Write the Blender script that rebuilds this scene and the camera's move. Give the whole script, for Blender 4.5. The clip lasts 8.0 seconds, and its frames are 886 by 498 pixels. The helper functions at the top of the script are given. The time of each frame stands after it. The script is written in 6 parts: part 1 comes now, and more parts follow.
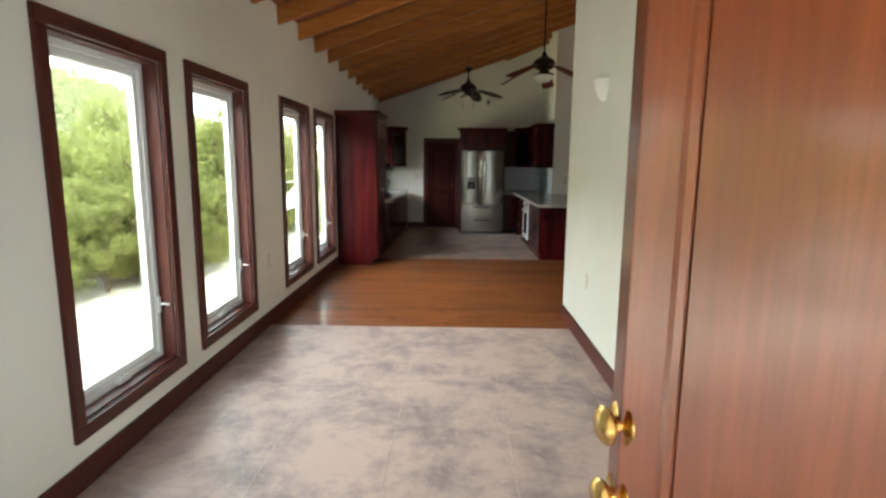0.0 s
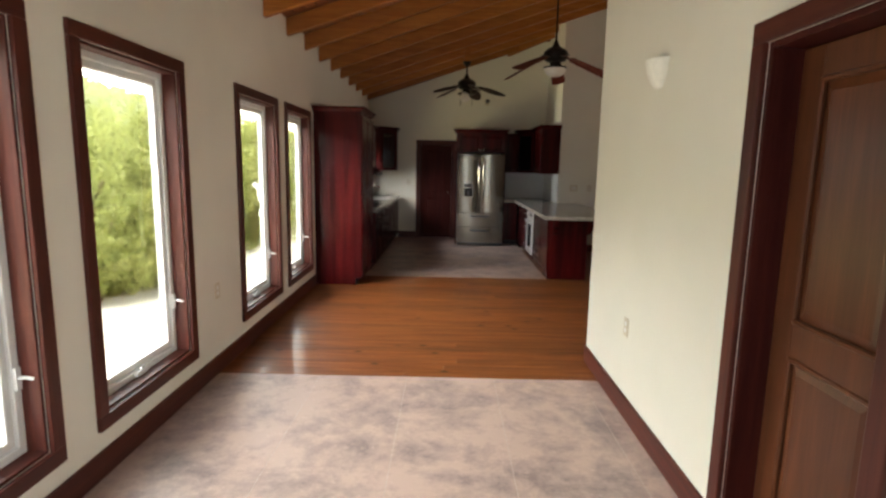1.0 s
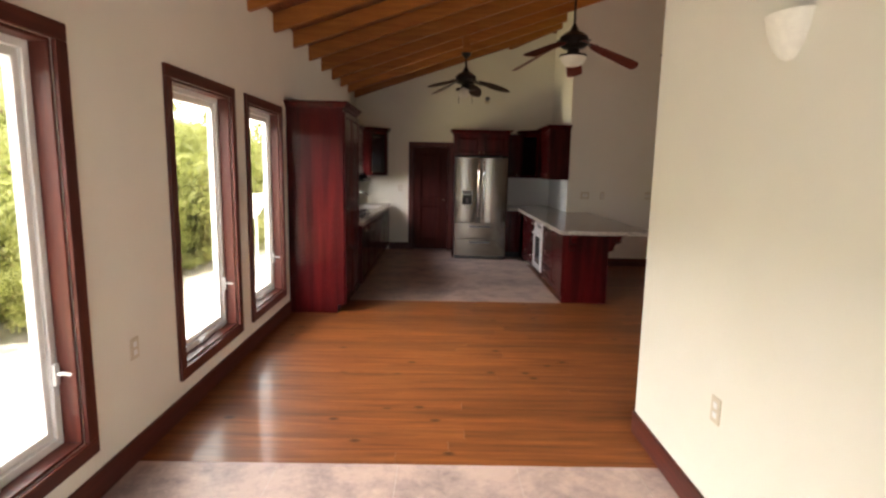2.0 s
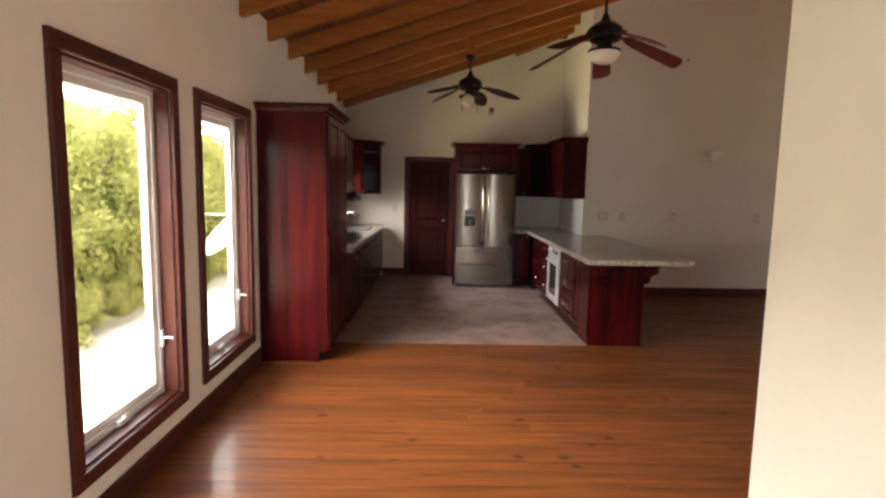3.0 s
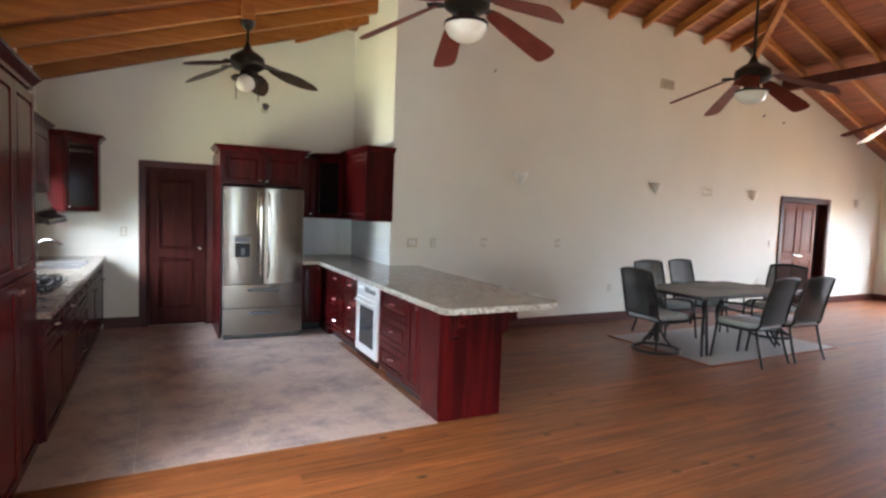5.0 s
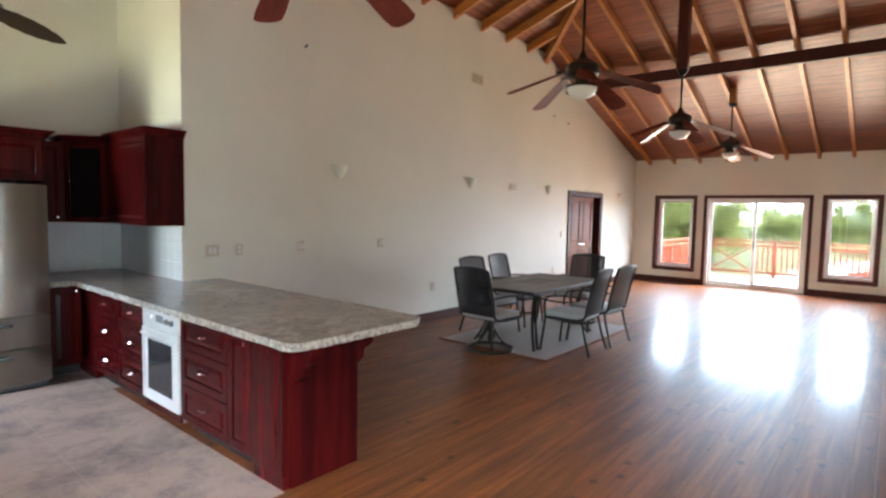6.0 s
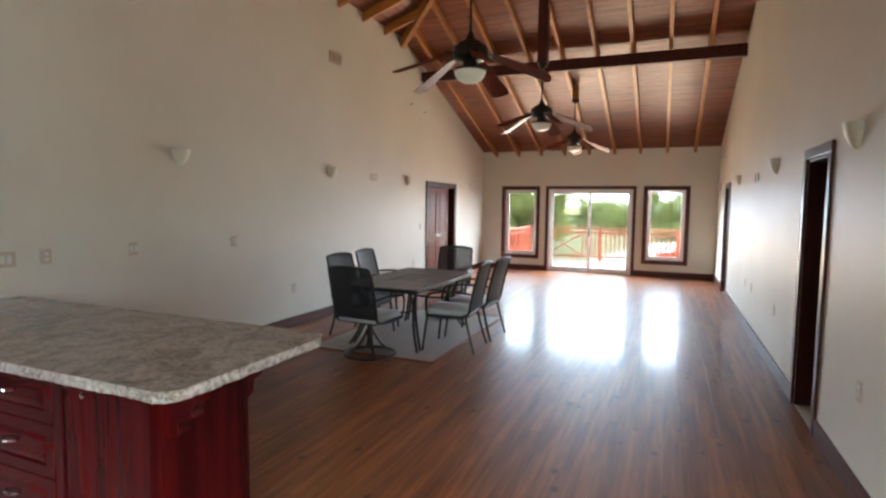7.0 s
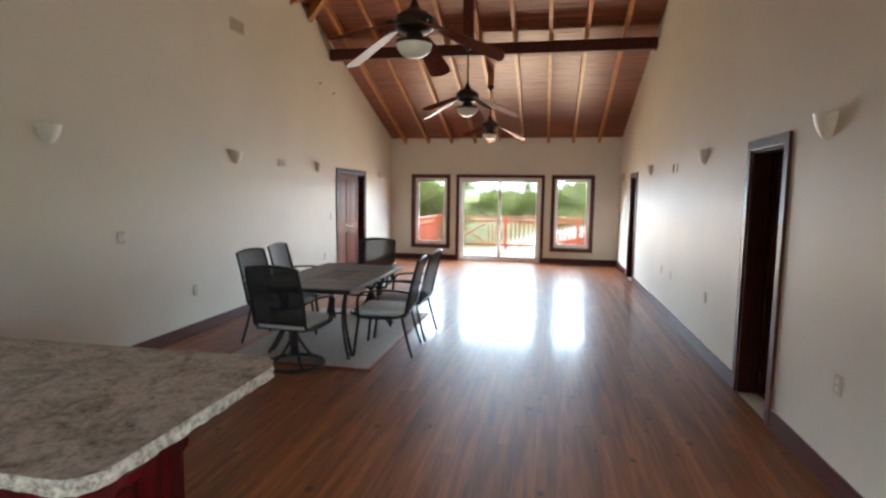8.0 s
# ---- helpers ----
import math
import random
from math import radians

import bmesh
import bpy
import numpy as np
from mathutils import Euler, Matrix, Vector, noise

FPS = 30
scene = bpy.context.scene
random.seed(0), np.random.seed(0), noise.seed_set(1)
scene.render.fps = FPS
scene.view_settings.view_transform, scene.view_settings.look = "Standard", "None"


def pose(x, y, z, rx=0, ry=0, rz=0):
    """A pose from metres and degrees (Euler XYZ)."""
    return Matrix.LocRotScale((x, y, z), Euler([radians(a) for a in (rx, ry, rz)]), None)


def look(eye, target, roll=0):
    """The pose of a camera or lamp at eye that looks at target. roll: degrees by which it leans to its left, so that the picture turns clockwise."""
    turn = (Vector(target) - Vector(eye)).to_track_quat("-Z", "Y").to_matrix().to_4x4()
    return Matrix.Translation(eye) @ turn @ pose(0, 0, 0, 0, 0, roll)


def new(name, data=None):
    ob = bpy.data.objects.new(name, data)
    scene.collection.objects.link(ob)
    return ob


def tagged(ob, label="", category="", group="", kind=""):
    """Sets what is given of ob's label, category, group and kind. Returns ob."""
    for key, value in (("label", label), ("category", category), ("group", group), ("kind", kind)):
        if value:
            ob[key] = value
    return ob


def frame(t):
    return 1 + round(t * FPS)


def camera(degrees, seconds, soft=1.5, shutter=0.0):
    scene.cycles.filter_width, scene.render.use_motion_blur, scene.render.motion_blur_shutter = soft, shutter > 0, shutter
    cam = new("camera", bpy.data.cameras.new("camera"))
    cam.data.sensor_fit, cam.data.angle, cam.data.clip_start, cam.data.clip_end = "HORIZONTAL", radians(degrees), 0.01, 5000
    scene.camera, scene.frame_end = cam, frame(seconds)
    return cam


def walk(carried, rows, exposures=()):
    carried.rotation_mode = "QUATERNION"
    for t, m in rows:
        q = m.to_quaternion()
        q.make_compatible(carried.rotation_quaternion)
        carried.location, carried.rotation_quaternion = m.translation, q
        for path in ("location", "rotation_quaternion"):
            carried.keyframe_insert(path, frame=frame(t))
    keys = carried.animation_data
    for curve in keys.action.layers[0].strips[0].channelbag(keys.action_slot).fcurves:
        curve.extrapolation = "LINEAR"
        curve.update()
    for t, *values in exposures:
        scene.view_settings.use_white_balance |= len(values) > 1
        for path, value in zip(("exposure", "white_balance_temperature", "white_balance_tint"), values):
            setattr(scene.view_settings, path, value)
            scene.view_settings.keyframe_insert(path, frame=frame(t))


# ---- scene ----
cam = camera(78.7, 8.0, soft=2.5)
PATH = [
    (0, (1.747, -0.949, 1.55), (1.708, 1.025, 1.231), 0.5),
    (0.2, (1.716, -0.716, 1.552), (1.676, 1.258, 1.228), 0.8),
    (0.5, (1.722, -0.397, 1.574), (1.658, 1.574, 1.244), 1.0),
    (1, (1.699, 0.144, 1.575), (1.687, 2.12, 1.267), 1.1),
    (1.5, (1.674, 0.691, 1.587), (1.672, 2.668, 1.286), 1.0),
    (2.8, (1.538, 2.119, 1.632), (1.582, 4.1, 1.372), 1.1),
    (3, (1.525, 2.317, 1.594), (1.565, 4.303, 1.362), 1.1),
    (3.5, (1.51, 2.803, 1.618), (1.628, 4.785, 1.382), 1.5),
    (4, (1.482, 3.291, 1.62), (1.766, 5.26, 1.414), 1.9),
    (4.2, (1.457, 3.48, 1.64), (1.835, 5.435, 1.447), 2.2),
    (5.3, (1.242, 4.442, 1.585), (2.37, 6.09, 1.471), 2.0),
    (5.5, (1.274, 4.667, 1.616), (2.522, 6.227, 1.517), 1.9),
    (6, (1.396, 5.064, 1.624), (2.926, 6.345, 1.487), 1.2),
    (6.5, (1.51, 5.417, 1.644), (3.237, 6.416, 1.499), 0.9),
    (7, (1.595, 5.75, 1.634), (3.437, 6.512, 1.473), 0.7),
    (7.5, (1.759, 6.04, 1.631), (3.678, 6.57, 1.441), 0.6),
    (8, (1.939, 6.333, 1.649), (3.892, 6.713, 1.448), 0.8),
]
EXPOSURES = [(0, 1.7, 6400, 4), (0.5, 1.55, 6900, 7), (1, 1.75, 7100, 12), (1.5, 1.95, 7200, 16), (3, 2.2, 7700, 24), (3.5, 2.4, 7700, 24), (4, 3.15, 5800, 11), (4.2, 3.2, 5800, 10), (5.3, 3.3, 5900, 8), (6, 3.2, 5900, 7), (6.5, 3.1, 6000, 7), (7, 2.85, 6000, 6), (8, 2.75, 6000, 5)]
walk(cam, [(t, look(eye, target, roll)) for t, eye, target, roll in PATH], EXPOSURES)


# ---- world, sun, window light ----
world = bpy.data.worlds.new("world")
scene.world = world
world.use_nodes = True
wn = world.node_tree
sky = wn.nodes.new("ShaderNodeTexSky")
sky.sky_type = 'NISHITA'
sky.sun_disc = False
sky.sun_elevation = radians(62)
sky.sun_rotation = radians(172)
sky.air_density, sky.dust_density = 1.0, 2.5
wn.links.new(sky.outputs[0], wn.nodes["Background"].inputs[0])
wn.nodes["Background"].inputs[1].default_value = 0.15
sun = new("sun", bpy.data.lights.new("sun", "SUN"))
sun.data.energy, sun.data.angle, sun.data.color = 4.5, radians(0.6), (1.0, 0.95, 0.87)
SUN_EL, SUN_AZ = radians(62), radians(172)
sun.matrix_world = look((0, 0, 30), (-30 * math.sin(SUN_AZ) / math.tan(SUN_EL), -30 * math.cos(SUN_AZ) / math.tan(SUN_EL), 0))


def opening_fill(name, x, y, z, w, h, power, target, colour=(0.70, 0.85, 1.0), spread=78):
    """Area lamp added in an opening, standing in for daylight that comes through it."""
    lamp = new(name, bpy.data.lights.new(name, "AREA"))
    lamp.data.shape, lamp.data.size, lamp.data.size_y = "RECTANGLE", w, h
    lamp.data.energy, lamp.data.color, lamp.data.spread = power, colour, radians(spread)
    lamp.matrix_world = look((x, y, z), target)
    return lamp


# ---- plan, metres ----
HALL_X, CORNER_Y, SOUTH_Y, NORTH_Y, BACK_Y, RETURN_X, EAST_X, ENTRY_Y = 2.865, 4.42, 4.70, 10.30, 11.84, 3.76, 15.33, -0.25
EAVE_Z, SLOPE = 3.04, 0.335
HALF = EAST_X / 2
MID_X, MID_Y = HALF, 7.41
ROOF_N, ROOF_S = MID_Y + HALF, MID_Y - HALF
TILE_Y, KITCHEN_Y = 4.00, 7.66
T = 0.16


def roof_z(x, y):
    """Height of the ceiling boards over a point of the plan."""
    return EAVE_Z + SLOPE * max(0.0, min(x, EAST_X - x, ROOF_N - y, y - ROOF_S))


# ---- materials ----
def material(name, rough=0.5, metal=0.0, spec=0.5):
    m = bpy.data.materials.new(name)
    m.use_nodes = True
    b = m.node_tree.nodes["Principled BSDF"]
    b.inputs["Roughness"].default_value = rough
    b.inputs["Metallic"].default_value = metal
    b.inputs["Specular IOR Level"].default_value = spec
    return m, m.node_tree, b


def node(nt, kind, **inputs):
    n = nt.nodes.new(kind)
    for k, v in inputs.items():
        n.inputs[k.replace("_", " ")].default_value = v
    return n


def coords(nt, scale=(1, 1, 1), generated="Object"):
    c = nt.nodes.new("ShaderNodeTexCoord")
    mp = nt.nodes.new("ShaderNodeMapping")
    mp.inputs["Scale"].default_value = scale
    nt.links.new(c.outputs[generated], mp.inputs[0])
    return mp.outputs[0]


def ramp(nt, fac, stops):
    r = nt.nodes.new("ShaderNodeValToRGB")
    el = r.color_ramp.elements
    while len(el) < len(stops):
        el.new(0.5)
    for e, (p, c) in zip(el, stops):
        e.position, e.color = p, (*c, 1)
    nt.links.new(fac, r.inputs[0])
    return r.outputs[0]


def mix(nt, fac, a, b, mode="MIX"):
    n = nt.nodes.new("ShaderNodeMix")
    n.data_type, n.blend_type = "RGBA", mode
    if isinstance(fac, float):
        n.inputs[0].default_value = fac
    else:
        nt.links.new(fac, n.inputs[0])
    for i, v in ((6, a), (7, b)):
        if isinstance(v, tuple):
            n.inputs[i].default_value = (*v, 1)
        else:
            nt.links.new(v, n.inputs[i])
    return n.outputs[2]


def noise_tex(nt, vec, scale, detail=4.0, rough=0.55, distortion=0.0):
    n = node(nt, "ShaderNodeTexNoise", Scale=scale, Detail=detail, Roughness=rough, Distortion=distortion)
    nt.links.new(vec, n.inputs["Vector"])
    return n.outputs["Fac"]


def bump(nt, b, height, strength, distance=0.01):
    n = node(nt, "ShaderNodeBump", Strength=strength, Distance=distance)
    nt.links.new(height, n.inputs["Height"])
    nt.links.new(n.outputs[0], b.inputs["Normal"])


def random_of(nt):
    return nt.nodes.new("ShaderNodeObjectInfo").outputs["Random"]


def plaster(name, colour, rough=0.55):
    m, nt, b = material(name, rough)
    v = coords(nt)
    big = ramp(nt, noise_tex(nt, v, 0.9, 3), [(0.3, tuple(c * 0.93 for c in colour)), (0.7, colour)])
    nt.links.new(big, b.inputs["Base Color"])
    bump(nt, b, noise_tex(nt, v, 60, 5), 0.12, 0.004)
    return m


def wood(name, dark, light, rough=0.3, axis=0, scale=1.0, coat=0.0, piece=False, spec=0.5, fine=1.0, knots=False):
    """Streaky grain along one axis, with a slower tone change; piece: each object a little different."""
    m, nt, b = material(name, rough, spec=spec)
    s = [14.0 * scale] * 3
    s[axis] = 0.9 * scale
    v = coords(nt, tuple(s))
    if piece:
        off = nt.nodes.new("ShaderNodeVectorMath")
        off.operation = "ADD"
        mul = nt.nodes.new("ShaderNodeMath")
        mul.operation = "MULTIPLY"
        mul.inputs[1].default_value = 57.0
        nt.links.new(random_of(nt), mul.inputs[0])
        nt.links.new(v, off.inputs[0])
        nt.links.new(mul.outputs[0], off.inputs[1])
        v = off.outputs[0]
    g = noise_tex(nt, v, 1.6, 6, 0.6, 0.4)
    c1 = ramp(nt, g, [(0.32, dark), (0.68, light)])
    fineg = noise_tex(nt, v, 9, 3)
    mid = tuple((a + c) / 2 for a, c in zip(dark, light))
    c2 = mix(nt, ramp(nt, fineg, [(0.4, (0, 0, 0)), (0.75, (0.45, 0.45, 0.45))]), c1, tuple(c * 0.55 for c in mid))
    if piece:
        tone = ramp(nt, random_of(nt), [(0.0, (0.82, 0.80, 0.78)), (0.5, (1, 1, 1)), (1.0, (1.14, 1.11, 1.06))])
        c2 = mix(nt, 1.0, c2, tone, "MULTIPLY")
    height = fineg
    if knots:
        kv = nt.nodes.new("ShaderNodeVectorMath")
        kv.operation = "MULTIPLY"
        kv.inputs[1].default_value = (2.6, 0.24, 0.24)
        nt.links.new(v, kv.inputs[0])
        vor = node(nt, "ShaderNodeTexVoronoi", Scale=0.62)
        vor.voronoi_dimensions = "2D"
        nt.links.new(kv.outputs[0], vor.inputs["Vector"])
        spot_fac = ramp(nt, vor.outputs["Distance"], [(0.018, (0.85, 0.85, 0.85)), (0.06, (0, 0, 0))])
        c2 = mix(nt, spot_fac, c2, tuple(x * 0.28 for x in dark))
        whole = nt.nodes.new("ShaderNodeVectorMath")
        nt.links.new(coords(nt), whole.inputs[0])
        nt.links.new(nt.nodes.new("ShaderNodeObjectInfo").outputs["Location"], whole.inputs[1])
        wav = noise_tex(nt, whole.outputs[0], 4.0, 2)
        addh = nt.nodes.new("ShaderNodeMath")
        addh.operation = "MULTIPLY_ADD"
        addh.inputs[1].default_value = 5.0
        nt.links.new(wav, addh.inputs[0])
        nt.links.new(fineg, addh.inputs[2])
        height = addh.outputs[0]
    nt.links.new(c2, b.inputs["Base Color"])
    b.inputs["Coat Weight"].default_value = coat
    b.inputs["Coat Roughness"].default_value = 0.12
    bump(nt, b, height, 0.08 * fine, 0.003)
    return m


def plain(name, colour, rough=0.5, metal=0.0, var=0.12, scale=25.0, bumpy=0.05):
    m, nt, b = material(name, rough, metal)
    v = coords(nt)
    c = ramp(nt, noise_tex(nt, v, scale, 4), [(0.3, tuple(x * (1 - var) for x in colour)), (0.7, tuple(min(1, x * (1 + var)) for x in colour))])
    nt.links.new(c, b.inputs["Base Color"])
    bump(nt, b, noise_tex(nt, v, scale * 6, 3), bumpy, 0.002)
    return m


def glass(name, tint=(1, 1, 1), rough=0.0):
    m = bpy.data.materials.new(name)
    m.use_nodes = True
    nt = m.node_tree
    nt.nodes.remove(nt.nodes["Principled BSDF"])
    tr = nt.nodes.new("ShaderNodeBsdfTransparent")
    tr.inputs[0].default_value = (*tint, 1)
    gl = nt.nodes.new("ShaderNodeBsdfGlossy")
    gl.inputs["Roughness"].default_value = rough
    lw = nt.nodes.new("ShaderNodeLayerWeight")
    lw.inputs[0].default_value = 0.15
    sc = nt.nodes.new("ShaderNodeMath")
    sc.operation = "MULTIPLY_ADD"
    sc.inputs[1].default_value, sc.inputs[2].default_value = 0.30, 0.02
    nt.links.new(lw.outputs["Facing"], sc.inputs[0])
    mx = nt.nodes.new("ShaderNodeMixShader")
    nt.links.new(sc.outputs[0], mx.inputs[0])
    nt.links.new(tr.outputs[0], mx.inputs[1])
    nt.links.new(gl.outputs[0], mx.inputs[2])
    nt.links.new(mx.outputs[0], nt.nodes["Material Output"].inputs[0])
    return m


def tile_mat(name, base, stain, rough=0.45, piece=True):
    """Stained cement tile: pinkish beige with cloudy grey-violet blotches and paler flecks."""
    m, nt, b = material(name, rough, spec=0.28)
    add = nt.nodes.new("ShaderNodeVectorMath")
    nt.links.new(coords(nt), add.inputs[0])
    nt.links.new(nt.nodes.new("ShaderNodeObjectInfo").outputs["Location"], add.inputs[1])
    v = add.outputs[0]
    blot = noise_tex(nt, v, 2.1, 9, 0.76, 0.15)
    col = ramp(nt, blot, [(0.44, base), (0.53, tuple((a * 0.55 + c * 0.45) for a, c in zip(base, stain))), (0.63, stain)])
    fleck = ramp(nt, noise_tex(nt, v, 17, 6, 0.7), [(0.56, (0, 0, 0)), (0.72, (0.4, 0.4, 0.4))])
    col = mix(nt, fleck, col, tuple(min(1, c * 1.35) for c in base))
    nt.links.new(col, b.inputs["Base Color"])
    bump(nt, b, noise_tex(nt, v, 40, 5), 0.12, 0.004)
    return m


WALL = plaster("wall_paint", (0.80, 0.775, 0.68))
CEIL_BOARD = wood("ceiling_board", (0.125, 0.030, 0.012), (0.29, 0.078, 0.028), 0.40, axis=1, scale=0.8)
CEIL_BOARD_X = wood("ceiling_board_x", (0.125, 0.030, 0.012), (0.29, 0.078, 0.028), 0.40, axis=0, scale=0.8)
RAFTER = wood("rafter_wood", (0.33, 0.105, 0.018), (0.52, 0.20, 0.04), 0.4, axis=0, piece=True)
RAFTER_Y = wood("rafter_wood_y", (0.33, 0.105, 0.018), (0.52, 0.20, 0.04), 0.4, axis=1, piece=True)
TRIM = wood("trim_mahogany", (0.050, 0.011, 0.008), (0.105, 0.023, 0.014), 0.42, axis=1, spec=0.3)
TRIM_Z = wood("trim_mahogany_upright", (0.050, 0.011, 0.008), (0.105, 0.023, 0.014), 0.42, axis=2, spec=0.3)
CABINET = wood("cabinet_cherry", (0.018, 0.0018, 0.0024), (0.078, 0.0050, 0.0050), 0.27, axis=2, scale=0.36, coat=0.10, spec=0.17, fine=0.5)
CABINET_H = wood("cabinet_cherry_level", (0.018, 0.0018, 0.0024), (0.078, 0.0050, 0.0050), 0.27, axis=1, scale=0.7, coat=0.10, spec=0.17, fine=0.5)
DOOR_WOOD = wood("door_wood", (0.038, 0.0075, 0.006), (0.072, 0.014, 0.010), 0.5, axis=2, scale=0.8, spec=0.12)
RED_DOOR = wood("red_brown_door", (0.18, 0.052, 0.028), (0.28, 0.085, 0.046), 0.5, axis=2, scale=0.6, spec=0.15)
ENTRY_WOOD = wood("entry_door_wood", (0.15, 0.034, 0.011), (0.24, 0.062, 0.018), 0.3, axis=2, scale=0.6, coat=0.45)
HALL_DOOR_WOOD = wood("hall_door_wood", (0.070, 0.022, 0.009), (0.13, 0.042, 0.017), 0.32, axis=2, scale=0.7, spec=0.4)
PLANK = wood("floor_plank", (0.115, 0.031, 0.010), (0.285, 0.096, 0.027), 0.42, axis=0, scale=0.9, coat=0.20, piece=True, spec=0.16, knots=True)
TILE = tile_mat("stained_tile", (0.50, 0.365, 0.305), (0.25, 0.19, 0.178), 0.42)
GROUT = plain("grout", (0.52, 0.43, 0.37), 0.8)
WHITE = plain("white_vinyl", (0.78, 0.78, 0.76), 0.4, var=0.04)
PLASTIC = plain("ivory_plastic", (0.62, 0.55, 0.42), 0.4, var=0.05)
# both panes are darkened in colour to dim the bright outdoors, most on the east
GLASS = glass("window_glass", (0.64, 0.655, 0.64))
DIM_GLASS = glass("dimming_glass", (0.33, 0.34, 0.345))
STEEL = plain("brushed_steel", (0.25, 0.228, 0.20), 0.24, 1.0, var=0.06, scale=8)
SINK_STEEL = plain("sink_steel", (0.62, 0.61, 0.60), 0.35, 0.8, var=0.04, scale=8)
CHROME = plain("chrome", (0.75, 0.75, 0.74), 0.12, 1.0, var=0.03)
BRASS = plain("brass", (0.70, 0.48, 0.18), 0.25, 1.0, var=0.1)
BLACK = plain("black_metal", (0.018, 0.017, 0.018), 0.42, 0.3)
# near-black for the recessed plinths, the shade under the cabinets put into their colour
DARK = plain("plinth_shade", (0.012, 0.010, 0.010), 0.7)
BRONZE = plain("dark_bronze", (0.030, 0.024, 0.020), 0.35, 0.6)


# ---- mesh helpers ----
def to_mesh(name, bm, mat):
    me = bpy.data.meshes.new(name)
    bm.normal_update()
    bm.to_mesh(me)
    bm.free()
    me.materials.append(mat)
    return me


def smooth(ob, angle=40):
    for p in ob.data.polygons:
        p.use_smooth = True
    ob.data.set_sharp_from_angle(angle=radians(angle))
    return ob


def part(name, bm, mat, parent, label=""):
    ob = new(name, to_mesh(name, bm, mat))
    ob.parent = parent
    return tagged(ob, label) if label else ob


def solid(name, bm, mat, label="", category="", group="", kind=""):
    return tagged(new(name, to_mesh(name, bm, mat)), label, category, group, kind)


def thing(name, m, label, category, group="", kind=""):
    ob = new(name)
    ob.empty_display_size = 0.1
    ob.matrix_basis = m
    return tagged(ob, label, category, group, kind)


def add_box(bm, x0, y0, z0, x1, y1, z1, bevel=0.0):
    vs = [bm.verts.new((x, y, z)) for x in (x0, x1) for y in (y0, y1) for z in (z0, z1)]
    q = [(0, 1, 3, 2), (4, 6, 7, 5), (0, 4, 5, 1), (2, 3, 7, 6), (0, 2, 6, 4), (1, 5, 7, 3)]
    fs = [bm.faces.new([vs[i] for i in f]) for f in q]
    if bevel:
        es = {e for f in fs for e in f.edges}
        bmesh.ops.bevel(bm, geom=list(es), offset=bevel, segments=2, affect="EDGES", profile=0.6)
    return bm


def box(x0, y0, z0, x1, y1, z1, bevel=0.0):
    return add_box(bmesh.new(), min(x0, x1), min(y0, y1), min(z0, z1), max(x0, x1), max(y0, y1), max(z0, z1), bevel)


def add_prism(bm, pts, axis, a, b):
    """Extrude a flat outline between a and b along an axis; pts are the other two coordinates in order."""
    def at(p, w):
        q = list(p)
        q.insert(axis, w)
        return bm.verts.new(q)
    lo, hi = [at(p, a) for p in pts], [at(p, b) for p in pts]
    n = len(pts)
    bm.faces.new(lo), bm.faces.new(hi[::-1])
    for i in range(n):
        bm.faces.new((lo[i], hi[i], hi[(i + 1) % n], lo[(i + 1) % n]))
    bmesh.ops.recalc_face_normals(bm, faces=bm.faces[:])
    return bm


def prism(pts, axis, a, b):
    return add_prism(bmesh.new(), pts, axis, a, b)


def add_lathe(bm, profile, n=24, m=None):
    """Turn (radius, height) pairs round the z axis."""
    rings = []
    for r, z in profile:
        ring = [bm.verts.new((max(r, 1e-4) * math.cos(2 * math.pi * k / n), max(r, 1e-4) * math.sin(2 * math.pi * k / n), z)) for k in range(n)]
        rings.append(ring)
    new_v = [v for r in rings for v in r]
    for a, b in zip(rings, rings[1:]):
        for k in range(n):
            bm.faces.new((a[k], a[(k + 1) % n], b[(k + 1) % n], b[k]))
    bm.faces.new(rings[0][::-1]), bm.faces.new(rings[-1])
    if m:
        bmesh.ops.transform(bm, matrix=m, verts=new_v)
    return bm


def lathe(profile, n=24, m=None):
    return add_lathe(bmesh.new(), profile, n, m)


def add_tube(bm, pts, r, n=8, squash=1.0):
    """A round bar through the points."""
    pts = [Vector(p) for p in pts]
    rings = []
    for i, p in enumerate(pts):
        d = (pts[min(i + 1, len(pts) - 1)] - pts[max(i - 1, 0)]).normalized()
        u = d.orthogonal().normalized() if abs(d.z) > 0.95 else d.cross(Vector((0, 0, 1))).normalized()
        w = d.cross(u)
        rings.append([bm.verts.new(p + u * (r * math.cos(2 * math.pi * k / n)) + w * (r * squash * math.sin(2 * math.pi * k / n))) for k in range(n)])
    for a, b in zip(rings, rings[1:]):
        best = min(range(n), key=lambda s: sum((a[k].co - b[(k + s) % n].co).length for k in range(n)))
        for k in range(n):
            bm.faces.new((a[k], a[(k + 1) % n], b[(k + 1 + best) % n], b[(k + best) % n]))
    bm.faces.new(rings[0][::-1]), bm.faces.new(rings[-1])
    return bm


def tube(pts, r, n=8, squash=1.0):
    return add_tube(bmesh.new(), pts, r, n, squash)


def arc(p0, p1, p2, steps=8):
    """Points on a soft bend from p0 past p1 to p2."""
    p0, p1, p2 = Vector(p0), Vector(p1), Vector(p2)
    return [p0.lerp(p1, t).lerp(p1.lerp(p2, t), t) for t in (i / steps for i in range(steps + 1))]


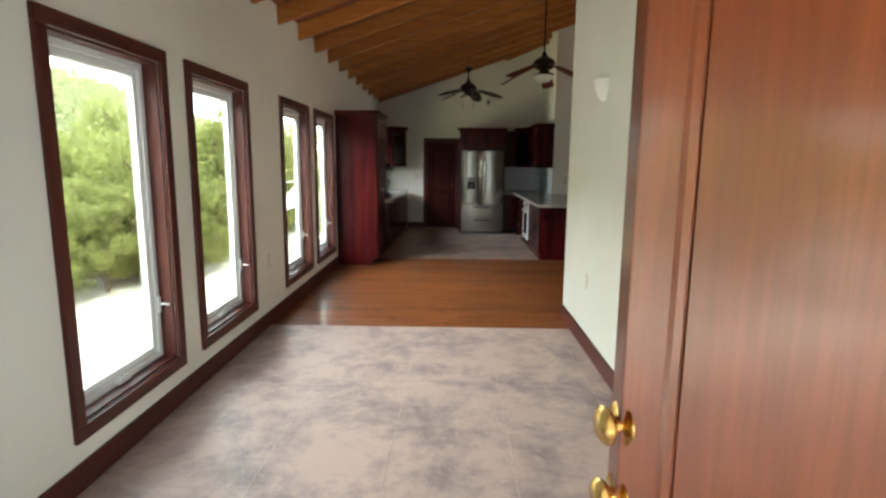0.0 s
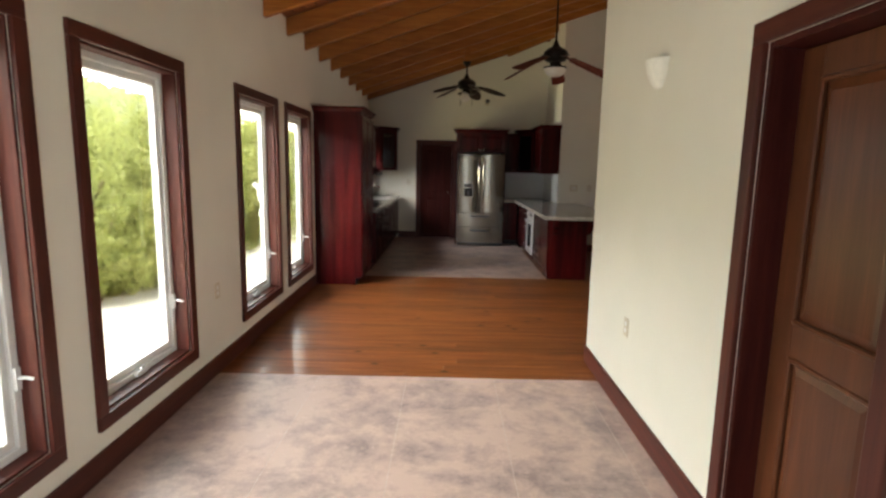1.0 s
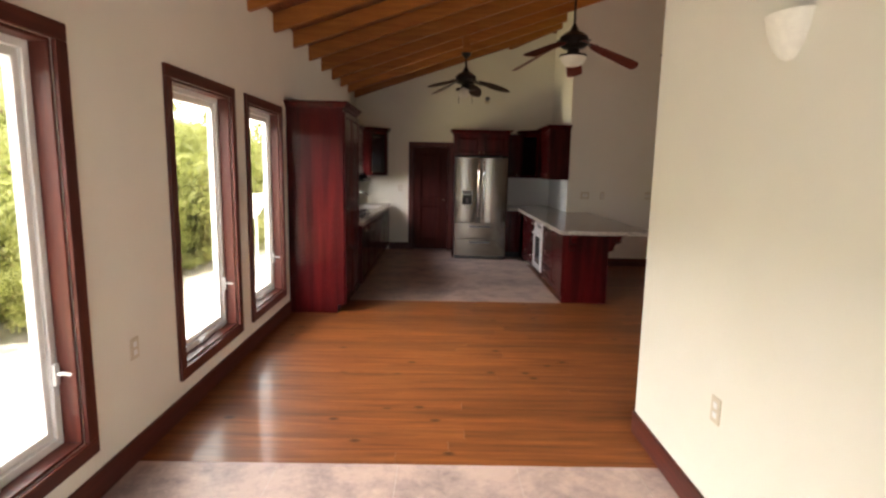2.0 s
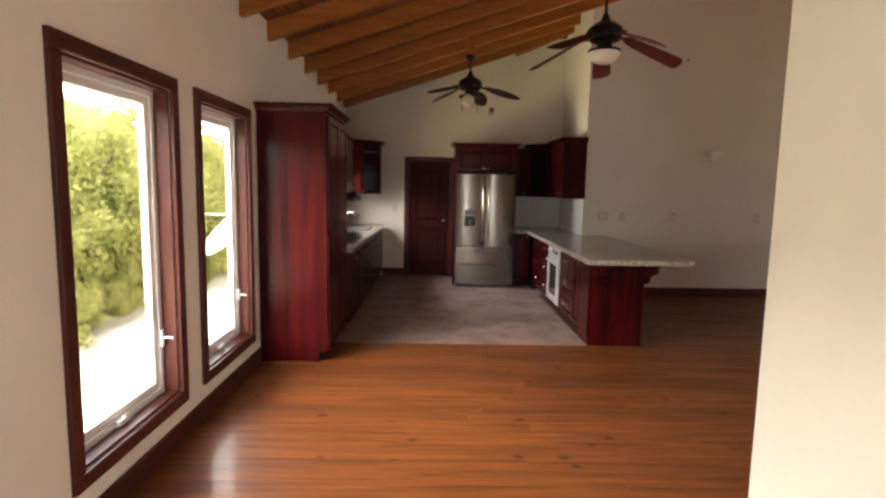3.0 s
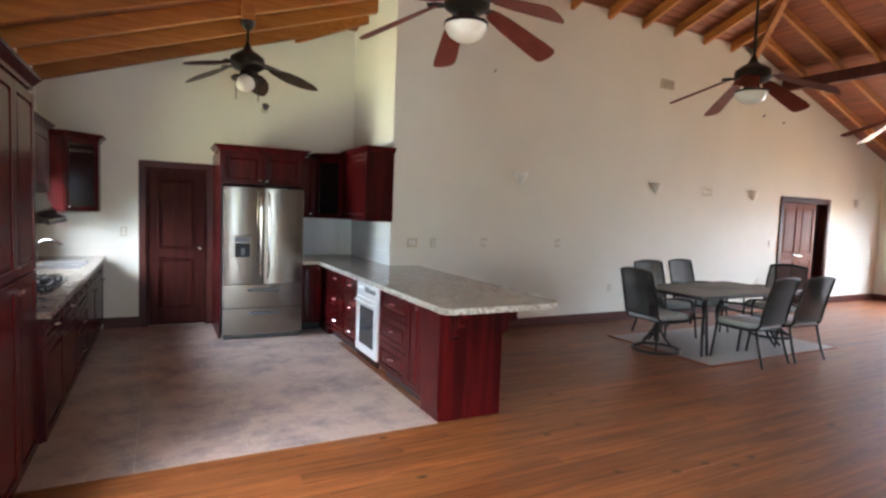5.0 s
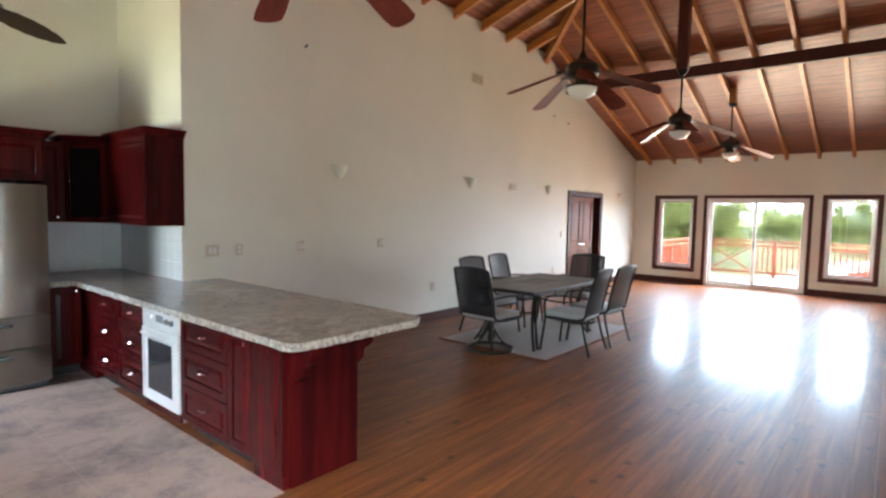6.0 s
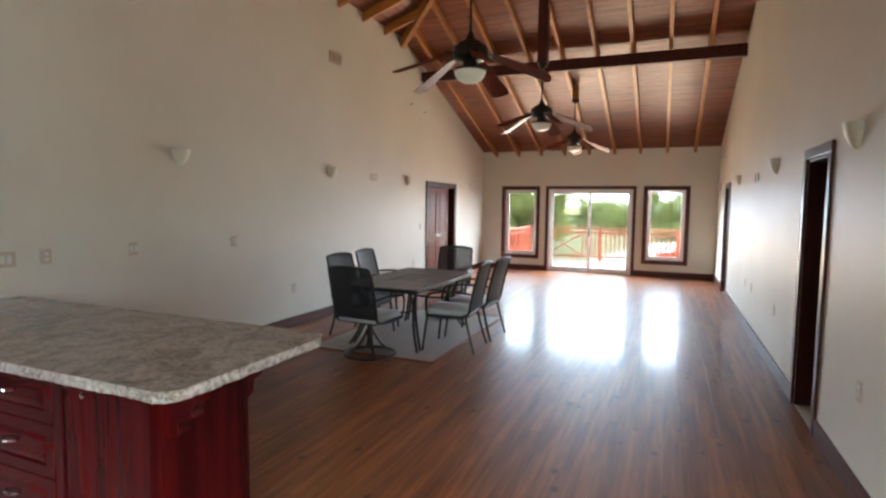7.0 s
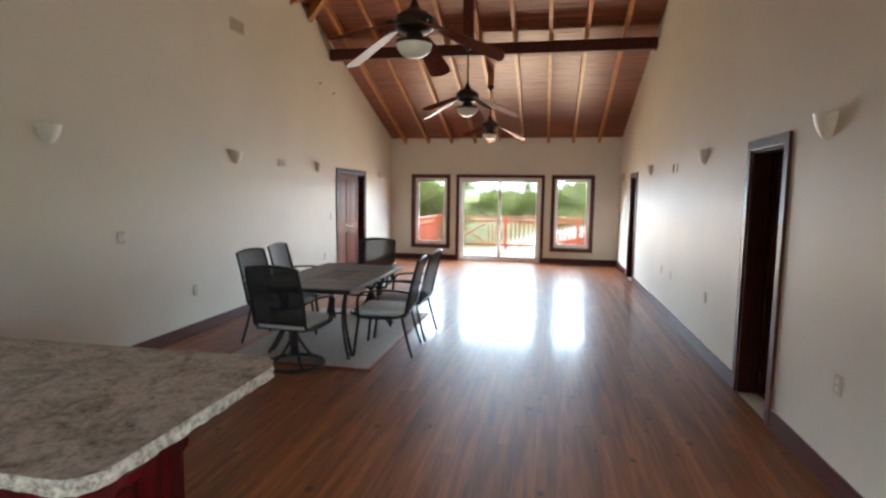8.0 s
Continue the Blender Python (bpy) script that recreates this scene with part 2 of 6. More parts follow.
# ---- walls ----
def wall(name, axis, face, thick, u0, u1, openings, top, z0=-0.02, mat=WALL):
    """An upright wall at face along the other plan axis; openings are (u0, u1, z0, z1); top is a list of (u, z) from u1 back to u0."""
    bm = bmesh.new()
    us = sorted({u0, u1, *[o[0] for o in openings], *[o[1] for o in openings]})
    zs = sorted({z0, 2.6, *[o[2] for o in openings], *[o[3] for o in openings]})
    zs = [z for z in zs if z >= z0]
    for a, b in zip(us, us[1:]):
        for c, d in zip(zs, zs[1:]):
            um, zm = (a + b) / 2, (c + d) / 2
            hole = any(o[0] < um < o[1] and o[2] < zm < o[3] for o in openings)
            if not hole:
                if axis == 0:
                    add_box(bm, min(face, face + thick), a, c, max(face, face + thick), b, d)
                else:
                    add_box(bm, a, min(face, face + thick), c, b, max(face, face + thick), d)
    outline = [(u0, 2.6), (u1, 2.6)] + top
    add_prism(bm, outline, axis, face, face + thick)
    bmesh.ops.remove_doubles(bm, verts=bm.verts[:], dist=0.0005)
    return solid(name, bm, mat, kind="structure")


W_WINDOWS = [(1.34, 2.38), (2.62, 3.68), (4.52, 5.60), (5.84, 6.88)]
WZ0, WZ1, WT = 0.235, 2.185, 0.075
E_WINDOWS = [(8.77, 9.77), (5.28, 6.29)]
EZ0, EZ1 = 0.297, 2.15
SLIDER = (6.45, 8.62)
NORTH_DOORS = [(11.66, 13.32)]
SOUTH_DOORS = [(6.11, 6.93), (12.73, 13.60)]
HALL_DOOR = (1.45, 2.30)
DOOR_H = 2.12
JOG_X = 4.6
SINK_WINDOW, SINK_Z = (9.86, 11.14), (1.09, 2.07)
# fill lamps added in the openings for daylight: cool sky from above, warm bounce off the sunlit deck and yard
SKY_L, DECK_L, WEST_SKY_L, YARD_L = 0.95, 1.7, 0.68, 0.74
DECK_TINT, YARD_TINT = (1.0, 0.74, 0.50), (1.0, 0.95, 0.58)
sl_mid = (SLIDER[0] + SLIDER[1]) / 2
for a, b, c, d in [(a + 0.16, b - 0.16, EZ0 + 0.16, EZ1 - 0.16) for a, b in E_WINDOWS] + [(SLIDER[0] + 0.19, sl_mid - 0.03, 0.12, EZ1 - 0.19), (sl_mid + 0.03, SLIDER[1] - 0.19, 0.12, EZ1 - 0.19)]:
    m, hh = (a + b) / 2, (d - c) / 2
    opening_fill("east_sky_fill", EAST_X - 0.03, m, c + 1.45 * hh, b - a, hh, math.pi * SKY_L * (b - a) * hh, (EAST_X - 3.03, m, c + 1.45 * hh - 0.8))
    opening_fill("deck_bounce_fill", EAST_X - 0.03, m, c + 0.5 * hh, b - a, hh, math.pi * DECK_L * (b - a) * hh, (EAST_X - 3.03, m, c + 0.5 * hh + 1.7), DECK_TINT)
for a, b in W_WINDOWS:
    m, w, hh = (a + b) / 2, b - a - 0.34, (WZ1 - WZ0 - 0.34) / 2
    opening_fill("west_sky_fill", -0.06, m, WZ0 + 0.17 + 1.5 * hh, w, hh, math.pi * WEST_SKY_L * w * hh, (2.94, m, WZ0 + 0.17 + 1.5 * hh - 1.5), spread=150)
    opening_fill("yard_bounce_fill", -0.06, m, WZ0 + 0.17 + 0.5 * hh, w, hh, math.pi * YARD_L * w * hh, (2.94, m, WZ0 + 0.17 + 0.5 * hh + 1.9), YARD_TINT, 150)
# two stronger fill lamps added at the sink window to lift the kitchen
m = (SINK_WINDOW[0] + SINK_WINDOW[1]) / 2
opening_fill("kitchen_sky_fill", -0.02, m, 1.75, 0.98, 0.34, math.pi * 2.0 * 0.33, (3.0, m, 0.9))
opening_fill("kitchen_bounce_fill", -0.02, m, 1.40, 0.98, 0.34, math.pi * 2.5 * 0.33, (3.0, m, 2.9), YARD_TINT)

# fill lamp added in the doorway for sky light through the open door
opening_fill("entry_sky_fill", 1.42, ENTRY_Y + 0.05, 1.06, 0.9, 1.9, 6, (1.42, 4.0, 1.10), spread=150)

tops = lambda pts: [(u, z + 0.05) for u, z in pts]
wall("wall_west", 0, 0.0, -T, ENTRY_Y - T, BACK_Y + T, [(a + WT, b - WT, WZ0 + WT, WZ1 - WT) for a, b in W_WINDOWS] + [(SINK_WINDOW[0] + WT, SINK_WINDOW[1] - WT, SINK_Z[0] + WT, SINK_Z[1] - WT)], tops([(BACK_Y + T, EAVE_Z), (ENTRY_Y - T, EAVE_Z)]))
wall("wall_kitchen", 1, BACK_Y, T, 0.0, RETURN_X + T, [(1.10, 1.80, 0.0, 2.01)], tops([(RETURN_X + T, roof_z(RETURN_X, BACK_Y)), (ROOF_N - BACK_Y, roof_z(5, BACK_Y)), (0, EAVE_Z)]))
wall("wall_return", 0, RETURN_X, T, NORTH_Y + T, BACK_Y, [], tops([(BACK_Y, roof_z(RETURN_X, BACK_Y)), (ROOF_N - RETURN_X, roof_z(RETURN_X, 10)), (NORTH_Y + T, roof_z(RETURN_X, 10))]))
wall("wall_north", 1, NORTH_Y, T, RETURN_X, EAST_X, [(a + 0.08, b - 0.08, 0.0, DOOR_H - 0.08) for a, b in NORTH_DOORS],
     tops([(EAST_X, EAVE_Z), (EAST_X - (ROOF_N - NORTH_Y), roof_z(8, NORTH_Y)), (ROOF_N - NORTH_Y, roof_z(8, NORTH_Y)), (RETURN_X, roof_z(RETURN_X, NORTH_Y))]))
wall("wall_east", 0, EAST_X, T, SOUTH_Y - T, NORTH_Y + T, [(a + WT, b - WT, EZ0 + WT, EZ1 - WT) for a, b in E_WINDOWS] + [(SLIDER[0] + WT, SLIDER[1] - WT, 0.0, EZ1 - WT)], tops([(NORTH_Y + T, EAVE_Z), (SOUTH_Y - T, EAVE_Z)]))
wall("wall_south", 1, SOUTH_Y, -T, JOG_X, EAST_X, [(a + 0.08, b - 0.08, 0.0, DOOR_H - 0.08) for a, b in SOUTH_DOORS],
     tops([(EAST_X, EAVE_Z), (EAST_X - (SOUTH_Y - ROOF_S), roof_z(8, SOUTH_Y)), (SOUTH_Y - ROOF_S, roof_z(8, SOUTH_Y)), (JOG_X, roof_z(JOG_X, SOUTH_Y))]))
wall("wall_south_pier", 1, CORNER_Y, -T, HALL_X + T, JOG_X, [], tops([(JOG_X, roof_z(JOG_X, CORNER_Y)), (HALL_X + T, roof_z(HALL_X + T, CORNER_Y))]))
wall("wall_south_jog", 0, JOG_X, T, CORNER_Y - T, SOUTH_Y - T, [], tops([(SOUTH_Y - T, roof_z(JOG_X, SOUTH_Y)), (CORNER_Y - T, roof_z(JOG_X, SOUTH_Y))]))
wall("wall_hall", 0, HALL_X, T, ENTRY_Y, CORNER_Y, [(HALL_DOOR[0] + 0.08, HALL_DOOR[1] - 0.08, 0.0, DOOR_H - 0.08)],
     tops([(CORNER_Y, roof_z(HALL_X, 5)), (HALL_X + ROOF_S, roof_z(HALL_X, 5)), (ENTRY_Y, EAVE_Z)]))
wall("wall_entry", 1, ENTRY_Y, -T, 0.0, EAST_X + T, [(0.90, 2.80, 0.0, 2.12)], tops([(EAST_X + T, EAVE_Z), (0, EAVE_Z)]))
# plain outer walls that close the rooms behind the doors
wall("wall_outer_north", 1, ROOF_N, T, -T, EAST_X + T, [], tops([(EAST_X + T, EAVE_Z), (-T, EAVE_Z)]))
wall("wall_outer_west", 0, 0.0, -T, BACK_Y + T, ROOF_N, [], tops([(ROOF_N, EAVE_Z), (BACK_Y + T, EAVE_Z)]))
wall("wall_outer_east_a", 0, EAST_X, T, NORTH_Y + T, ROOF_N, [], tops([(ROOF_N, EAVE_Z), (NORTH_Y + T, EAVE_Z)]))
wall("wall_outer_east_b", 0, EAST_X, T, ENTRY_Y, SOUTH_Y - T, [], tops([(SOUTH_Y - T, EAVE_Z), (ENTRY_Y, EAVE_Z)]))

# ---- floor: slab, wood area with planks, stained tiles ----
floor = solid("floor", box(-T, ENTRY_Y - 1.6, -0.25, EAST_X + T, ROOF_N + T, -0.022), GROUT, "concrete slab under wood planks and stained tiles", "floor", kind="structure")

# ---- ceiling: pyramid of level boards ----
def ceiling_boards():
    bm = bmesh.new()
    w = 0.115
    n = int(HALF / w)
    ang = math.atan(SLOPE)
    for side in range(4):
        for k in range(n + 1):
            d0, d1 = k * w, min((k + 1) * w - 0.012, HALF - 0.001)
            if d0 >= d1:
                continue
            quad = []
            for d, s in ((d0, -1), (d0, 1), (d1, 1), (d1, -1)):
                h = HALF - d
                z = EAVE_Z + SLOPE * d
                p = {0: (MID_X - h, MID_Y - s * h), 1: (MID_X + h, MID_Y + s * h), 2: (MID_X + s * h, MID_Y - h), 3: (MID_X - s * h, MID_Y + h)}[side]
                quad.append((p[0], p[1], z))
            lo = [bm.verts.new(p) for p in quad]
            hi = [bm.verts.new((p[0], p[1], p[2] + 0.02)) for p in quad]
            bm.faces.new(lo[::-1])
            for i in range(4):
                bm.faces.new((lo[i], lo[(i + 1) % 4], hi[(i + 1) % 4], hi[i]))
    ob = solid("ceiling", bm, CEIL_BOARD, "reddish brown varnished board ceiling with level boards", "ceiling", kind="structure")
    ob.data.materials.append(CEIL_BOARD_X)
    for p in ob.data.polygons:
        c = p.center
        if abs(c.y - MID_Y) > abs(c.x - MID_X):
            p.material_index = 1
    return ob


ceiling_boards()
h = HALF + 0.35
roof = bmesh.new()
ap = roof.verts.new((MID_X, MID_Y, EAVE_Z + SLOPE * HALF + 0.03))
cs = [roof.verts.new((MID_X + a * h, MID_Y + b * h, EAVE_Z - SLOPE * 0.35 + 0.03)) for a, b in ((-1, -1), (1, -1), (1, 1), (-1, 1))]
ap2 = roof.verts.new((MID_X, MID_Y, EAVE_Z + SLOPE * HALF + 0.15))
cs2 = [roof.verts.new((v.co.x, v.co.y, v.co.z + 0.12)) for v in cs]
for i in range(4):
    roof.faces.new((ap, cs[(i + 1) % 4], cs[i])), roof.faces.new((ap2, cs2[i], cs2[(i + 1) % 4]))
    roof.faces.new((cs[i], cs[(i + 1) % 4], cs2[(i + 1) % 4], cs2[i]))
solid("roof", roof, CEIL_BOARD, "hipped roof above the board ceiling", "roof", kind="structure")

# rafters
frame_ob = thing("roof_frame", pose(0, 0, 0), "honey-brown wooden rafters, hips and purlin under the boards", "rafters", kind="structure")


def rafter(a, b, w, depth, mat, name="rafter"):
    """A bar from a to b (tops of the bar), hanging depth below, upright in section."""
    a, b = Vector(a), Vector(b)
    side = (b - a).cross(Vector((0, 0, 1))).normalized() * (w / 2)
    dn = Vector((0, 0, -depth))
    bm = bmesh.new()
    lo = [bm.verts.new(p) for p in (a - side, a + side, a + side + dn, a - side + dn)]
    hi = [bm.verts.new(p) for p in (b - side, b + side, b + side + dn, b - side + dn)]
    bm.faces.new(lo), bm.faces.new(hi[::-1])
    for i in range(4):
        bm.faces.new((lo[i], hi[i], hi[(i + 1) % 4], lo[(i + 1) % 4]))
    bmesh.ops.recalc_face_normals(bm, faces=bm.faces[:])
    bmesh.ops.bevel(bm, geom=bm.edges[:], offset=0.004, segments=1, affect="EDGES")
    return part(name, bm, mat, frame_ob)


RW, RD = 0.07, 0.17
ys = [7.45 + 0.71 * k for k in range(-10, 7)]
for y in ys:
    reach = HALF - abs(y - MID_Y)
    if y < CORNER_Y:
        reach = min(reach, HALL_X)
    if y > NORTH_Y:
        reach = min(reach, RETURN_X)
    rafter((0.0, y, EAVE_Z), (reach, y, EAVE_Z + SLOPE * reach), RW, RD, RAFTER)
for k in range(9):
    y = 5.22 + 0.589 * k
    reach = HALF - abs(y - MID_Y)
    rafter((EAST_X, y, EAVE_Z), (EAST_X - reach, y, EAVE_Z + SLOPE * reach), 0.06, 0.13, RAFTER)
for k in range(17):
    x = 2.20 + 0.70 * k
    reach = HALF - abs(x - MID_X)
    if reach > ROOF_N - NORTH_Y:
        rafter((x, NORTH_Y, roof_z(x, NORTH_Y)), (x, ROOF_N - reach, roof_z(x, ROOF_N - reach)), 0.06, 0.15, RAFTER_Y)
        rafter((x, SOUTH_Y, roof_z(x, SOUTH_Y)), (x, ROOF_S + reach, roof_z(x, ROOF_S + reach)), 0.06, 0.15, RAFTER_Y)
apex = (MID_X, MID_Y, EAVE_Z + SLOPE * HALF)
nn, ss = ROOF_N - NORTH_Y, SOUTH_Y - ROOF_S
for p in ((nn, NORTH_Y), (EAST_X - nn, NORTH_Y), (ss, SOUTH_Y), (EAST_X - ss, SOUTH_Y)):
    rafter((*p, roof_z(*p)), apex, 0.08, 0.20, RAFTER, "hip_rafter")
rafter((3.40 - 0.5, BACK_Y, roof_z(2.9, BACK_Y)), (RETURN_X, ROOF_N - RETURN_X, roof_z(RETURN_X, ROOF_N - RETURN_X)), 0.08, 0.2, RAFTER, "hip_rafter")
rafter((11.45, SOUTH_Y, 4.22), (11.45, NORTH_Y, 4.22), 0.12, 0.19, TRIM_Z, "purlin")
rafter((9.37, 7.40, 5.02), (9.37, 7.54, 5.02), 0.13, 1.36, TRIM_Z, "drop_post")

# ---- more materials ----
BLADE = wood("fan_blade_wood", (0.12, 0.024, 0.016), (0.21, 0.044, 0.028), 0.5, axis=0, scale=1.2, spec=0.25)
LEAF_BLADE = wood("fan_palm_blade", (0.020, 0.011, 0.008), (0.05, 0.026, 0.016), 0.45, axis=0, scale=2.0)
FROST = plain("frosted_glass", (0.80, 0.76, 0.68), 0.35, var=0.03)
SCONCE = plain("sconce_plaster", (0.80, 0.78, 0.70), 0.5, var=0.05)
OVEN_WHITE = plain("oven_enamel", (0.80, 0.80, 0.80), 0.22, var=0.02)
OVEN_GLASS = plain("oven_glass", (0.03, 0.03, 0.035), 0.05, var=0.1)
GREY = plain("grey_plastic", (0.16, 0.16, 0.17), 0.4)
CUSHION = plain("cushion_cloth", (0.48, 0.51, 0.53), 0.85, var=0.12, scale=60, bumpy=0.3)
RUG = plain("rug_weave", (0.33, 0.285, 0.26), 0.95, var=0.15, scale=40, bumpy=0.4)
TABLE_STONE = plain("table_slate", (0.062, 0.055, 0.052), 0.4, var=0.35, scale=9)
SPLASH = plain("white_glazed_tile", (0.72, 0.73, 0.74), 0.25, var=0.04)
DARK_GLASS = plain("cabinet_glass", (0.012, 0.008, 0.008), 0.06, var=0.1)
PALE_GROUND = plain("pale_concrete", (0.62, 0.60, 0.55), 0.9, var=0.18, scale=1.3, bumpy=0.2)
DECK_PAINT = plain("deck_paint", (0.40, 0.35, 0.31), 0.6, var=0.15, scale=6)
RED_RAIL = plain("red_rail_paint", (0.58, 0.13, 0.06), 0.5, var=0.15, scale=12)
BARK = plain("bark", (0.16, 0.11, 0.07), 0.9, var=0.3, scale=14, bumpy=0.6)


def granite_mat():
    m, nt, b = material("granite", 0.14)
    v = coords(nt)
    c1 = ramp(nt, noise_tex(nt, v, 5.0, 7, 0.7, 0.8), [(0.34, (0.085, 0.058, 0.045)), (0.45, (0.22, 0.172, 0.134)), (0.58, (0.36, 0.30, 0.245)), (0.72, (0.125, 0.09, 0.07))])
    c2 = ramp(nt, noise_tex(nt, v, 46, 5, 0.65), [(0.38, (0.06, 0.05, 0.045)), (0.5, (0.5, 0.46, 0.4)), (0.66, (0.62, 0.58, 0.52))])
    c = mix(nt, 0.22, c1, c2)
    nt.links.new(c, b.inputs["Base Color"])
    return m


def granite_edge_mat():
    m, nt, b = material("granite_chiselled", 0.6)
    v = coords(nt)
    c = ramp(nt, noise_tex(nt, v, 38, 6, 0.7), [(0.36, (0.20, 0.165, 0.135)), (0.55, (0.62, 0.58, 0.52)), (0.7, (0.74, 0.71, 0.66))])
    nt.links.new(c, b.inputs["Base Color"])
    bump(nt, b, noise_tex(nt, v, 45, 5, 0.7), 0.8, 0.012)
    return m


def leaf_mat(name, dark, light):
    m, nt, b = material(name, 0.5)
    isl = nt.nodes.new("ShaderNodeNewGeometry").outputs["Random Per Island"]
    c = ramp(nt, isl, [(0.0, dark), (1.0, light)])
    nt.links.new(c, b.inputs["Base Color"])
    tr = nt.nodes.new("ShaderNodeBsdfTranslucent")
    nt.links.new(c, tr.inputs[0])
    mx = nt.nodes.new("ShaderNodeMixShader")
    mx.inputs[0].default_value = 0.5
    nt.links.new(b.outputs[0], mx.inputs[1])
    nt.links.new(tr.outputs[0], mx.inputs[2])
    nt.links.new(mx.outputs[0], nt.nodes["Material Output"].inputs[0])
    return m


def mesh_cloth(name, colour):
    """Woven sling: fine open weave."""
    m, nt, b = material(name, 0.6)
    v = coords(nt)
    w = node(nt, "ShaderNodeTexWave", Scale=120.0, Distortion=0.0)
    nt.links.new(v, w.inputs["Vector"])
    c = ramp(nt, w.outputs["Fac"], [(0.3, tuple(x * 0.6 for x in colour)), (0.7, colour)])
    nt.links.new(c, b.inputs["Base Color"])
    tr = nt.nodes.new("ShaderNodeBsdfTransparent")
    mx = nt.nodes.new("ShaderNodeMixShader")
    mx.inputs[0].default_value = 0.14
    nt.links.new(b.outputs[0], mx.inputs[1])
    nt.links.new(tr.outputs[0], mx.inputs[2])
    nt.links.new(mx.outputs[0], nt.nodes["Material Output"].inputs[0])
    return m


GRANITE, GRANITE_EDGE = granite_mat(), granite_edge_mat()
LEAF = leaf_mat("leaf_green", (0.17, 0.195, 0.045), (0.37, 0.385, 0.13))
HILL_LEAF = leaf_mat("hill_leaf", (0.17, 0.19, 0.085), (0.34, 0.35, 0.17))
SLING = mesh_cloth("sling_weave", (0.022, 0.023, 0.026))


# ---- windows ----
def casing(ob, axis, inward, u0, u1, z0, z1, w, face, mat_up, mat_level, sill=True, proud=0.022):
    """Four casing boards round an opening on a wall face; inward is the sign of the room side."""
    def board(name, a0, a1, b0, b1, mat):
        lo, hi = sorted((face - inward * 0.002, face + inward * proud))
        if axis == 0:
            part(name, box(lo, a0, b0, hi, a1, b1, 0.006), mat, ob)
        else:
            part(name, box(a0, lo, b0, a1, hi, b1, 0.006), mat, ob)
    zb = z0 + w if sill else z0
    board("side_casing", u0, u0 + w, zb, z1 - w, mat_up)
    board("side_casing", u1 - w, u1, zb, z1 - w, mat_up)
    board("head_casing", u0, u1, z1 - w, z1, mat_level)
    if sill:
        board("sill_casing", u0, u1, z0, z0 + w, mat_level)


def ring_bm(axis, c0, c1, u0, u1, z0, z1, w, bevel=0.004):
    """One mitred rectangular frame between two planes of an axis."""
    bm = bmesh.new()
    def v(c, u, z):
        return bm.verts.new((c, u, z) if axis == 0 else (u, c, z))
    rings = []
    for c, d in ((c0, 0.0), (c0, w), (c1, w), (c1, 0.0)):
        rings.append([v(c, u0 + d, z0 + d), v(c, u1 - d, z0 + d), v(c, u1 - d, z1 - d), v(c, u0 + d, z1 - d)])
    for a, b in zip(rings, rings[1:] + rings[:1]):
        for k in range(4):
            bm.faces.new((a[k], a[(k + 1) % 4], b[(k + 1) % 4], b[k]))
    bmesh.ops.recalc_face_normals(bm, faces=bm.faces[:])
    if bevel:
        bmesh.ops.bevel(bm, geom=bm.edges[:], offset=bevel, segments=1, affect="EDGES")
    return bm


def raised_bm(x0, z0, x1, z1, y_top, y_base, m):
    """A raised field: flat top at y_top, sloping to y_base at its rim."""
    bm = bmesh.new()
    f = [bm.verts.new(p) for p in ((x0 + m, y_top, z0 + m), (x1 - m, y_top, z0 + m), (x1 - m, y_top, z1 - m), (x0 + m, y_top, z1 - m))]
    g = [bm.verts.new(p) for p in ((x0, y_base, z0), (x1, y_base, z0), (x1, y_base, z1), (x0, y_base, z1))]
    bm.faces.new(f), bm.faces.new(g[::-1])
    for k in range(4):
        bm.faces.new((f[k], g[k], g[(k + 1) % 4], f[(k + 1) % 4]))
    bmesh.ops.recalc_face_normals(bm, faces=bm.faces[:])
    return bm


